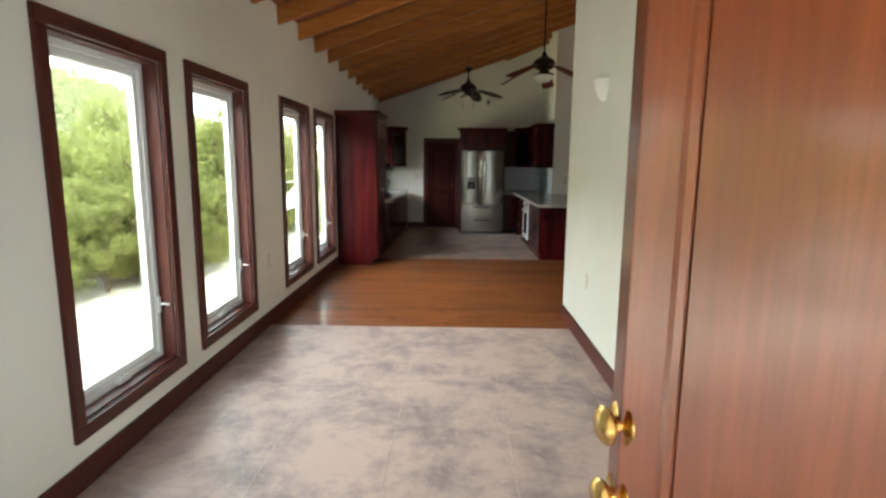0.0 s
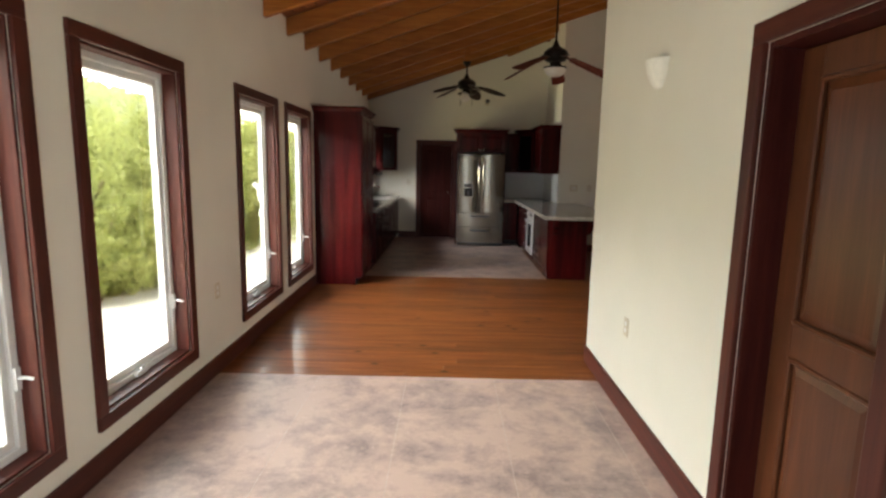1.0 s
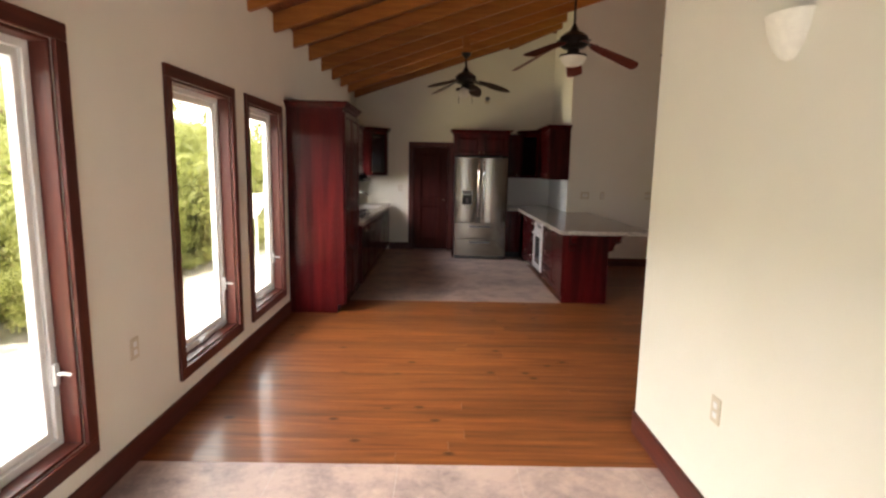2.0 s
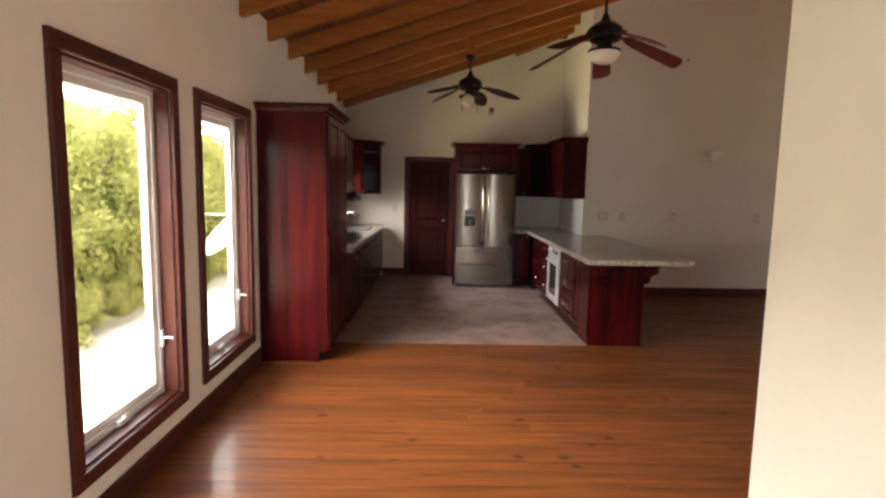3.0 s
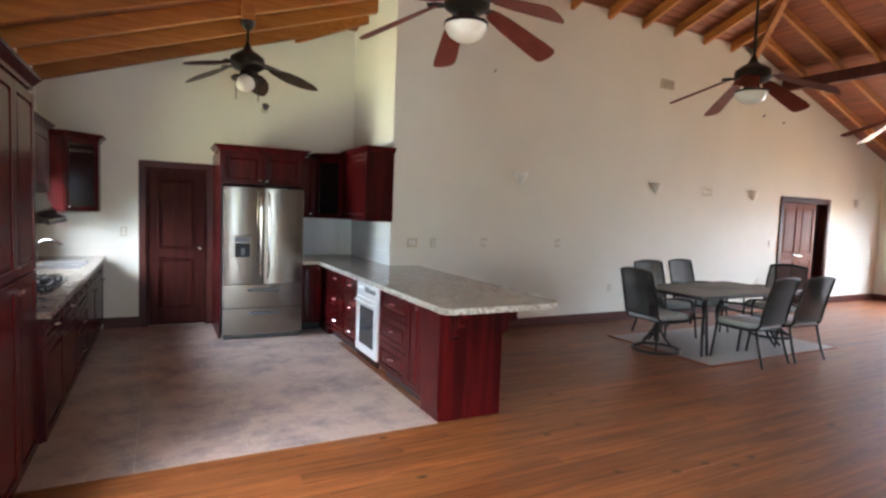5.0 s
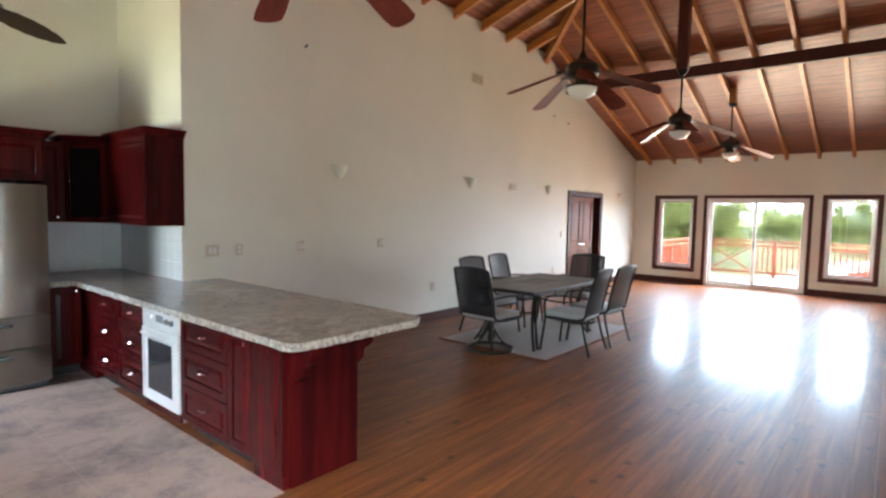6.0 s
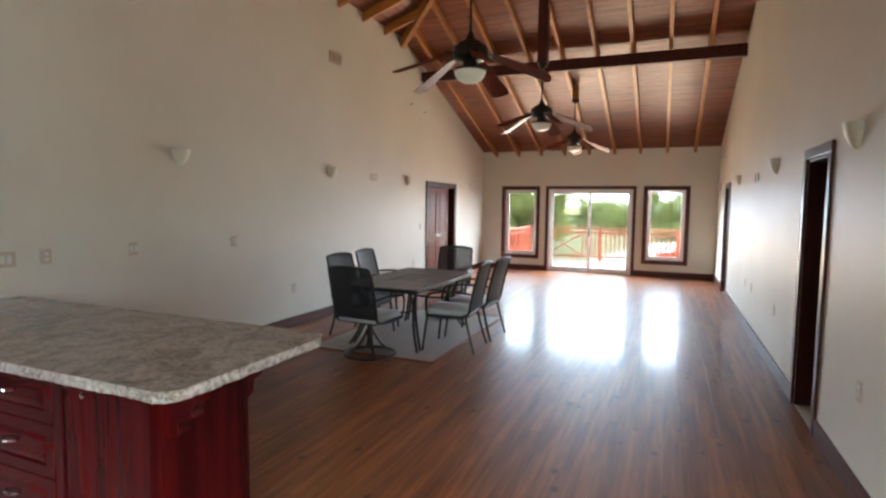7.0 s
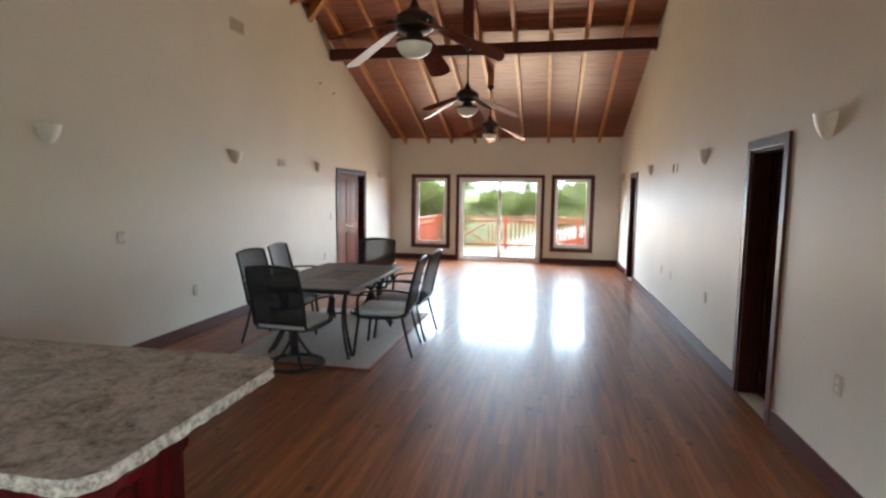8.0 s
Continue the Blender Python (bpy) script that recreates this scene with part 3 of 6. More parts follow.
def casement(name, face, out, u0, u1, z0, z1, crank=True, pane_mat=GLASS):
    """A fixed casement in a wall across x: dark casing and reveal, white vinyl frame and sash, pane."""
    ob = thing(name, pose(0, 0, 0), "tall window with dark mahogany casing and white vinyl sash", "window", "tall windows", "structure")
    casing(ob, 0, -out, u0, u1, z0, z1, WT, face, TRIM_Z, TRIM)
    a, b, c, d = u0 + WT, u1 - WT, z0 + WT, z1 - WT
    x0, x1 = sorted((face + out * 0.001, face + out * 0.085))
    part("reveal", ring_bm(0, x0, x1, a, b, c, d, 0.016, 0.003), TRIM_Z, ob)
    x0, x1 = sorted((face + out * 0.085, face + out * 0.15))
    part("vinyl_frame", ring_bm(0, x0, x1, a + 0.002, b - 0.002, c + 0.002, d - 0.002, 0.050), WHITE, ob, "white vinyl window frame")
    x0, x1 = sorted((face + out * 0.098, face + out * 0.14))
    part("sash", ring_bm(0, x0, x1, a + 0.054, b - 0.054, c + 0.054, d - 0.054, 0.040), WHITE, ob, "white vinyl sash")
    xm = face + out * 0.12
    pane = part("pane", box(xm - 0.003, a + 0.09, c + 0.09, xm + 0.003, b - 0.09, d - 0.09), pane_mat, ob, "glass pane")
    pane.visible_shadow = False
    if crank:
        f = face + out * 0.08
        bm = lathe([(0.0, 0), (0.016, 0), (0.016, 0.012), (0.0, 0.014)], 12, pose(f, (a + b) / 2, c + 0.025))
        add_box(bm, f - 0.012, (a + b) / 2 - 0.06, c + 0.02, f + 0.02, (a + b) / 2 + 0.05, c + 0.048, 0.005)
        add_tube(bm, [(f - out * 0.01, (a + b) / 2 + 0.03, c + 0.05), (f - out * 0.03, (a + b) / 2 - 0.05, c + 0.075)], 0.007)
        part("crank", bm, WHITE, ob, "white folding crank handle")
        bm = box(f - 0.006, b - 0.05, c + 0.30, f + 0.01, b - 0.02, c + 0.40, 0.004)
        add_tube(bm, [(f - out * 0.005, b - 0.035, c + 0.35), (f - out * 0.035, b - 0.032, c + 0.355), (f - out * 0.06, b - 0.02, c + 0.345)], 0.008)
        part("latch", bm, WHITE, ob, "white sash latch lever")
    return ob


for i, (a, b) in enumerate(W_WINDOWS):
    casement(f"window_{i + 1}", 0.0, -1, a, b, WZ0, WZ1)
for i, (a, b) in enumerate(E_WINDOWS):
    casement(f"window_{i + 5}", EAST_X, 1, a, b, EZ0, EZ1, False, DIM_GLASS)
casement("window_8", 0.0, -1, *SINK_WINDOW, *SINK_Z, False)

# glazed sliding door in the east wall
slider = thing("door_1", pose(0, 0, 0), "white-framed two-panel sliding glass door, closed", "sliding door", kind="structure")
casing(slider, 0, -1, SLIDER[0], SLIDER[1], 0.0, EZ1, WT, EAST_X, TRIM_Z, TRIM, sill=False)
sa, sb = SLIDER[0] + WT, SLIDER[1] - WT
sm = (sa + sb) / 2
part("vinyl_frame", ring_bm(0, EAST_X + 0.02, EAST_X + 0.14, sa, sb, 0.0, EZ1 - WT, 0.055), WHITE, slider)
for x, a, b in ((EAST_X + 0.04, sa + 0.055, sm + 0.03), (EAST_X + 0.085, sm - 0.03, sb - 0.055)):
    leaf = part("sliding_panel", ring_bm(0, x, x + 0.035, a, b, 0.056, EZ1 - WT - 0.056, 0.055), WHITE, slider)
    pane = part("pane", box(x + 0.014, a + 0.05, 0.10, x + 0.02, b - 0.05, EZ1 - WT - 0.10), DIM_GLASS, leaf, "glass pane darkened to dim the view outside")
    pane.visible_shadow = False
part("pull_handle", box(EAST_X + 0.005, sm - 0.02, 0.9, EAST_X + 0.04, sm + 0.01, 1.12, 0.006), GREY, slider)


# ---- doors ----
def panel_door(ob, name, w, hgt, mat, thick=0.042, panels=((0.12, 0.88), (1.02, None)), stile=0.115, bevel=0.035):
    """A leaf in the x-z plane from x = 0, front at y = 0: core, stiles, rails, beaded raised fields."""
    leaf = part(name, box(0.002, 0.014, 0.002, w - 0.002, thick - 0.014, hgt - 0.002), mat, ob)
    rows = [(a, b if b else hgt - stile) for a, b in panels]
    part("stile", box(0, 0, 0, stile, thick, hgt, 0.003), mat, leaf)
    part("stile", box(w - stile, 0, 0, w, thick, hgt, 0.003), mat, leaf)
    edges = [0.0] + [z for r in rows for z in r] + [hgt]
    for a, b in zip(edges[::2], edges[1::2]):
        part("rail", box(stile, 0.0005, a, w - stile, thick - 0.0005, b, 0.003), mat, leaf)
    for a, b in rows:
        for y, s in ((0.0, 1), (thick, -1)):
            part("panel", raised_bm(stile + 0.012, a + 0.012, w - stile - 0.012, b - 0.012, y + s * 0.004, y + s * 0.0135, bevel), mat, leaf)
            lo, hi = sorted((y - s * 0.006, y + s * 0.013))
            part("moulding", ring_bm(1, lo, hi, stile - 0.008, w - stile + 0.008, a - 0.008, b + 0.008, 0.020, 0.005), mat, leaf)
    return leaf


def knob_bm(m, s=1.0):
    return lathe([(0.0, 0), (0.03 * s, 0), (0.03 * s, 0.006), (0.012 * s, 0.012), (0.011 * s, 0.03), (0.024 * s, 0.04), (0.027 * s, 0.052), (0.02 * s, 0.064), (0.0, 0.067)], 16, m)


def leaf_part(ob, name, m, w, hgt, mat, knob_side=1, knob=True, **kw):
    leaf = panel_door(ob, name, w, hgt, mat, **kw)
    leaf.matrix_basis = m
    kx = w - 0.06 if knob_side > 0 else 0.06
    if not knob:
        return leaf
    k = part("knob", knob_bm(pose(kx, 0, 0.98, 90, 0, 0)), CHROME, leaf, "polished metal door knob")
    smooth(k)
    return leaf


def jambs(ob, axis, face, depth, u0, u1, top, mat):
    """Lining boards of an opening through the wall."""
    lo, hi = sorted((face, face + depth))
    for a, b, c, d in ((u0, u0 + 0.025, 0, top), (u1 - 0.025, u1, 0, top), (u0 + 0.025, u1 - 0.025, top - 0.025, top)):
        bm = box(lo, a, c, hi, b, d, 0.003) if axis == 0 else box(a, lo, c, b, hi, d, 0.003)
        part("jamb", bm, mat, ob)


# hall side door, closed at the far side of a deep jamb
d2 = thing("door_2", pose(0, 0, 0), "brown varnished two-panel door set deep in a dark frame, closed", "door", kind="structure")
casing(d2, 0, -1, HALL_DOOR[0], HALL_DOOR[1], 0, DOOR_H, 0.08, HALL_X, TRIM_Z, TRIM, sill=False)
jambs(d2, 0, HALL_X + 0.001, 0.158, HALL_DOOR[0] + 0.08, HALL_DOOR[1] - 0.08, DOOR_H - 0.08, DOOR_WOOD)
leaf_part(d2, "door_leaf", pose(HALL_X + 0.115, HALL_DOOR[1] - 0.107, 0.008, 0, 0, -90), HALL_DOOR[1] - HALL_DOOR[0] - 0.216, 2.0, HALL_DOOR_WOOD, -1, knob=False)

# kitchen door
d3 = thing("door_3", pose(0, 0, 0), "dark brown two-panel kitchen door, closed", "door", kind="structure")
casing(d3, 1, -1, 1.02, 1.875, 0, 2.085, 0.08, BACK_Y, TRIM_Z, TRIM, sill=False)
jambs(d3, 1, BACK_Y + 0.001, 0.10, 1.10, 1.80, 2.01, DOOR_WOOD)
leaf_part(d3, "door_leaf", pose(1.127, BACK_Y + 0.02, 0.008), 0.646, 1.974, DOOR_WOOD, 1, panels=((0.20, 0.86), (0.98, None)))

# north door: two closed leaves and a dark open gap
a, b = NORTH_DOORS[0]
d4 = thing("door_4", pose(0, 0, 0), "tall red-brown double door, one part open to a dark room", "double door", kind="structure")
casing(d4, 1, -1, a, b, 0, DOOR_H, 0.08, NORTH_Y, TRIM_Z, TRIM, sill=False)
jambs(d4, 1, NORTH_Y + 0.001, 0.158, a + 0.08, b - 0.08, DOOR_H - 0.08, DOOR_WOOD)
leaf_part(d4, "door_leaf", pose(a + 0.107, NORTH_Y + 0.02, 0.008), 0.56, 2.0, RED_DOOR, 1, stile=0.09)
leaf_part(d4, "door_leaf", pose(a + 0.672, NORTH_Y + 0.02, 0.008), 0.56, 2.0, RED_DOOR, -1, stile=0.09)

# south doors, ajar into dark rooms
for i, (a, b) in enumerate(SOUTH_DOORS):
    d = thing(f"door_{i + 5}", pose(0, 0, 0), "dark mahogany door standing open into an unlit room", "door", kind="structure")
    casing(d, 1, 1, a, b, 0, DOOR_H, 0.08, SOUTH_Y, TRIM_Z, TRIM, sill=False)
    jambs(d, 1, SOUTH_Y - 0.001, -0.158, a + 0.08, b - 0.08, DOOR_H - 0.08, DOOR_WOOD)
    w = b - a - 0.216
    leaf_part(d, "door_leaf", pose(b - 0.107, SOUTH_Y - 0.165, 0.008, 0, 0, 180 + (38 if i == 0 else 70)), w, 2.0, DOOR_WOOD, 1)

# entry: closed right leaf of the double door
d7 = thing("door_7", pose(0, 0, 0), "red-brown varnished wooden entry door leaf with brass locks", "entry door", kind="structure")
jambs(d7, 1, ENTRY_Y - 0.001, -0.158, 0.90, 2.80, 2.12, ENTRY_WOOD)
leaf = panel_door(d7, "door_leaf", 0.80, 2.08, ENTRY_WOOD, stile=0.058, panels=((0.16, None),), bevel=0.005)
leaf.matrix_basis = pose(1.962, ENTRY_Y - 0.052, 0.008)
for z, s in ((1.21, 0.95), (1.11, 0.9)):
    k = part("brass_lock", knob_bm(pose(0.006, 0.012, z, 0, -90, 15) @ Matrix.Diagonal((1, 1, 0.5, 1)), s), BRASS, leaf, "brass door lock knob")
    smooth(k)


# ---- baseboards ----
def baseboard(axis, face, inward, u0, u1, hgt=0.135):
    lo, hi = sorted((face + inward * 0.0005, face + inward * 0.018))
    bm = box(lo, u0, 0.0, hi, u1, hgt, 0.005) if axis == 0 else box(u0, lo, 0.0, u1, hi, hgt, 0.005)
    return solid("baseboard", bm, TRIM if axis == 0 else TRIM_X, "dark mahogany baseboard along the wall foot", "baseboard", kind="structure")


TRIM_X = wood("trim_mahogany_x", (0.050, 0.011, 0.008), (0.105, 0.023, 0.014), 0.42, axis=0, spec=0.3)
baseboard(0, 0.0, 1, ENTRY_Y, 7.04)
baseboard(0, HALL_X, -1, ENTRY_Y, HALL_DOOR[0])
baseboard(0, HALL_X, -1, HALL_DOOR[1], CORNER_Y)
baseboard(1, CORNER_Y, 1, HALL_X, JOG_X)
baseboard(1, SOUTH_Y, 1, JOG_X, SOUTH_DOORS[0][0])
baseboard(1, SOUTH_Y, 1, SOUTH_DOORS[0][1], SOUTH_DOORS[1][0])
baseboard(1, SOUTH_Y, 1, SOUTH_DOORS[1][1], EAST_X)
baseboard(1, NORTH_Y, -1, 3.75, NORTH_DOORS[0][0])
baseboard(1, NORTH_Y, -1, NORTH_DOORS[0][1], EAST_X)
baseboard(0, EAST_X, -1, SOUTH_Y + 0.02, SLIDER[0])
baseboard(0, EAST_X, -1, SLIDER[1], NORTH_Y - 0.02)
baseboard(1, BACK_Y, -1, 0.64, 1.02)


# ---- kitchen ----
def raised_front(ob, name, w, hgt, mat, frame_w=0.055, t=0.02):
    """A cabinet door or drawer front in the x-z plane, front at y = 0: mitred frame and raised field."""
    fw = min(frame_w, hgt * 0.28, w * 0.28)
    d = part(name, ring_bm(1, 0, t, 0, w, 0, hgt, fw, 0.0025), mat, ob)
    m = min(0.03, (hgt - 2 * fw) * 0.25, (w - 2 * fw) * 0.25)
    part("panel", raised_bm(fw - 0.002, fw - 0.002, w - fw + 0.002, hgt - fw + 0.002, 0.003, 0.0105, m + 0.006), mat, d)
    return d


def pull_bm(x, z, n=0.10):
    """A small bow handle on a front."""
    return tube(arc((x - n / 2, 0, z), (x, -0.05, z - 0.008), (x + n / 2, 0, z)), 0.0065, 8)


def small_knob(x, z):
    return lathe([(0.0, 0), (0.006, 0), (0.006, 0.012), (0.014, 0.018), (0.014, 0.024), (0.0, 0.028)], 12, pose(x, 0, z, 90, 0, 0))


def front(ob, name, m, w, hgt, pull=None, knob=None, glazed=False, mat=None):
    if glazed:
        f = 0.05
        d = part(name, ring_bm(1, 0, 0.02, 0, w, 0, hgt, f, 0.0025), mat or CABINET, ob)
        part("pane", box(f, 0.008, f, w - f, 0.013, hgt - f), DARK_GLASS, d, "dark reflecting glass pane")
    else:
        d = raised_front(ob, name, w, hgt, mat or (CABINET_F if hgt < 0.3 else CABINET))
    d.matrix_basis = m
    if pull:
        smooth(part("handle", pull_bm(*pull), CHROME, d, "bowed bright metal handle"))
    if knob:
        smooth(part("knob", small_knob(*knob), CHROME, d, "small bright metal knob"))
    return d


CABINET_F = wood("cabinet_cherry_front", (0.018, 0.0018, 0.0024), (0.078, 0.0050, 0.0050), 0.27, axis=0, scale=0.7, coat=0.10, spec=0.17, fine=0.5)


def crown(pts, z, mat, ob, lift=0.07, out=0.06):
    """Crown moulding along a run of plan points whose room side is to their right."""
    bm = bmesh.new()
    prof = [(0.0, 0.0), (0.012, 0.0), (0.016, 0.018), (0.035, 0.038), (out - 0.008, lift - 0.016), (out, lift - 0.014), (out, lift), (0.0, lift)]
    P = [Vector((*p, 0)) for p in pts]
    rows = []
    for i, p in enumerate(P):
        ds = []
        if i > 0:
            ds.append((P[i] - P[i - 1]).normalized())
        if i < len(P) - 1:
            ds.append((P[i + 1] - P[i]).normalized())
        ns = [Vector((d.y, -d.x, 0)) for d in ds]
        n = sum(ns, Vector()).normalized()
        k = 1 / max(0.3, n.dot(ns[0]))
        rows.append([bm.verts.new((p.x + n.x * o * k, p.y + n.y * o * k, z + h_)) for o, h_ in prof])
    for a_, b_ in zip(rows, rows[1:]):
        for j in range(len(prof)):
            bm.faces.new((a_[j], b_[j], b_[(j + 1) % len(prof)], a_[(j + 1) % len(prof)]))
    bm.faces.new(rows[0]), bm.faces.new(rows[-1][::-1])
    bmesh.ops.recalc_face_normals(bm, faces=bm.faces[:])
    return part("crown", bm, mat, ob)


# tall pantry by the last window
TY0, TY1, TZ, TX = 7.05, 8.05, 2.20, 0.60
pantry = thing("pantry_cabinet", pose(0, 0, 0), "tall dark cherry pantry cabinet with crown moulding and raised-panel doors", "cabinet")
bm = prism([(0.004, 0.0), (TX - 0.075, 0.0), (TX - 0.075, 0.09), (TX, 0.09), (TX, TZ), (0.004, TZ)], 1, TY0, TY0 + 0.02)
part("side_panel", bm, CABINET, pantry)
part("body", box(0.004, TY0 + 0.02, 0.09, TX - 0.002, TY1, TZ), CABINET, pantry)
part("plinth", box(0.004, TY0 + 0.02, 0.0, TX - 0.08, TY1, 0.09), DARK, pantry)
crown([(0.0, TY0), (TX, TY0), (TX, TY1)], TZ - 0.002, CABINET_H, pantry)
w = (TY1 - TY0 - 0.03) / 2
for k in range(2):
    y = TY0 + 0.015 + k * (w + 0.003)
    front(pantry, "door", pose(TX + 0.021, y, 0.10, 0, 0, 90), w - 0.002, 1.06, pull=None, knob=(w - 0.04 if k == 0 else 0.04, 1.0))
    front(pantry, "door", pose(TX + 0.021, y, 1.17, 0, 0, 90), w - 0.002, 1.0, knob=(w - 0.04 if k == 0 else 0.04, 0.06))

# west base cabinets and worktop
def base_unit(name, face, rz, u0, u1, depth, spec, label, top=0.86, group="base cabinets"):
    """A base cabinet whose fronts stand in a plane; in its own frame x runs along the front and y goes back into the body."""
    w_ = u1 - u0
    ob = thing(name, pose(face[0], face[1], 0, 0, 0, rz), label, "cabinet", group)
    part("body", box(0.001, 0.021, 0.10, w_ - 0.001, depth, top), CABINET, ob)
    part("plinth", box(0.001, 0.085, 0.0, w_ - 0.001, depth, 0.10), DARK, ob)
    if spec == "drawers":
        zs_ = [(0.105, 0.36), (0.365, 0.62), (0.625, top - 0.005)]
        for z0, z1 in zs_:
            front(ob, "drawer_front", pose(0.004, 0, z0), w_ - 0.008, z1 - z0, pull=((w_ - 0.008) / 2, (z1 - z0) * 0.55))
    elif spec == "door":
        front(ob, "door", pose(0.004, 0, 0.105), w_ - 0.008, top - 0.11, knob=(w_ - 0.045, top - 0.16))
    elif spec == "drawer_door":
        front(ob, "drawer_front", pose(0.004, 0, 0.69), w_ - 0.008, top - 0.695, pull=((w_ - 0.008) / 2, 0.08))
        front(ob, "door", pose(0.004, 0, 0.105), w_ - 0.008, 0.58, knob=(w_ - 0.045, 0.53))
    return ob


CT, CTH = 0.905, 0.042
wy = [8.055, 8.75, 9.45, 10.15, 10.85, 11.70]
for a, b, s in zip(wy, wy[1:], ("drawer_door", "drawer_door", "drawers", "drawer_door", "drawer_door")):
    base_unit("base_cabinet", (0.655, a), 90, a, b, 0.645, s, "dark cherry base cabinet with bright metal handles under granite")
sinkless = bmesh.new()
add_box(sinkless, 0.004, 8.052, CT - CTH, 0.685, 10.35, CT, 0.006)
add_box(sinkless, 0.004, 11.10, CT - CTH, 0.685, 11.74, CT, 0.006)
add_box(sinkless, 0.004, 10.352, CT - CTH, 0.14, 11.098, CT, 0.004)
add_box(sinkless, 0.56, 10.352, CT - CTH, 0.685, 11.098, CT, 0.004)
solid("worktop", sinkless, GRANITE, "grey-brown granite worktop with an inset steel sink", "worktop")
sink = thing("kitchen_sink", pose(0, 0, 0), "stainless steel double bowl sink set in granite", "sink")
bm = bmesh.new()
for x0, y0, x1, y1 in ((0.13, 10.34, 0.57, 10.37), (0.13, 11.08, 0.57, 11.11), (0.13, 10.37, 0.16, 11.08), (0.54, 10.37, 0.57, 11.08), (0.16, 10.71, 0.54, 10.74)):
    add_box(bm, x0, y0, CT + 0.001, x1, y1, CT + 0.007, 0.002)
part("rim", bm, SINK_STEEL, sink)
for y0, y1 in ((10.37, 10.71), (10.74, 11.08)):
    bm = bmesh.new()
    for q in ((0.158, y0, 0.72, 0.162, y1, CT), (0.538, y0, 0.72, 0.542, y1, CT), (0.16, y0 - 0.002, 0.72, 0.54, y0 + 0.002, CT), (0.16, y1 - 0.002, 0.72, 0.54, y1 + 0.002, CT), (0.16, y0, 0.716, 0.54, y1, 0.722)):
        add_box(bm, *q)
    part("bowl", bm, SINK_STEEL, sink)
tap = thing("kitchen_tap", pose(0.105, 10.98, CT), "bright chrome kitchen tap with a raised lever", "tap")
smooth(part("stem", lathe([(0, 0), (0.028, 0), (0.026, 0.012), (0.019, 0.02), (0.019, 0.13), (0.0, 0.14)], 16), CHROME, tap))
smooth(part("spout", tube(arc((0, 0, 0.10), (0.06, -0.02, 0.33), (0.25, -0.05, 0.19), 10), 0.015, 10), CHROME, tap))
smooth(part("lever", tube([(0, 0, 0.135), (0.03, 0.02, 0.19), (0.09, 0.05, 0.24)], 0.012, 8), CHROME, tap))
hob = thing("gas_hob", pose(0.33, 9.25, CT), "black gas hob with cast iron grates", "hob")
part("plate", box(-0.24, -0.36, 0.001, 0.24, 0.36, 0.012, 0.004), OVEN_GLASS, hob)
for x, y in ((-0.11, -0.2), (0.11, -0.2), (-0.11, 0.2), (0.11, 0.2)):
    part("burner", lathe([(0, 0.012), (0.05, 0.012), (0.05, 0.024), (0.03, 0.03), (0, 0.031)], 16, pose(x, y, 0)), BLACK, hob)
for y in (-0.2, 0.2):
    bm = bmesh.new()
    for x in (-0.2, -0.11, 0.0, 0.11, 0.2):
        add_box(bm, x - 0.006, y - 0.15, 0.035, x + 0.006, y + 0.15, 0.046)
    for yy in (-0.14, 0.0, 0.14):
        add_box(bm, -0.205, y + yy - 0.006, 0.034, 0.205, y + yy + 0.006, 0.045)
    for x in (-0.2, 0.2):
        for yy in (-0.14, 0.14):
            add_box(bm, x - 0.006, y + yy - 0.006, 0.012, x + 0.006, y + yy + 0.006, 0.036)
    part("grate", bm, BLACK, hob)

# cupboards over the hob, hood, corner cupboards
over = thing("wall_cabinet", pose(0, 0, 0), "dark cherry wall cabinet above the cooker hood with crown", "cabinet", "wall cabinets")
part("body", box(0.004, 8.06, 1.62, 0.41, 9.75, 2.13), CABINET, over)
for k in range(3):
    front(over, "door", pose(0.431, 8.062 + k * 0.562, 1.625, 0, 0, 90), 0.558, 0.5, knob=(0.05, 0.06))
crown([(0.41, 8.06), (0.41, 9.75), (0.0, 9.75)], 2.128, CABINET_H, over)
hood = thing("cooker_hood", pose(0, 0, 0), "black curved cooker hood under the wall cabinet", "cooker hood")
bm = prism([(0.004, 1.40), (0.56, 1.40), (0.56, 1.43), (0.51, 1.45), (0.47, 1.50), (0.44, 1.56), (0.43, 1.62), (0.004, 1.62)], 1, 8.85, 9.65)
smooth(part("canopy", bm, OVEN_GLASS, hood))
part("lip", box(0.545, 8.845, 1.392, 0.566, 9.655, 1.412, 0.003), BLACK, hood)


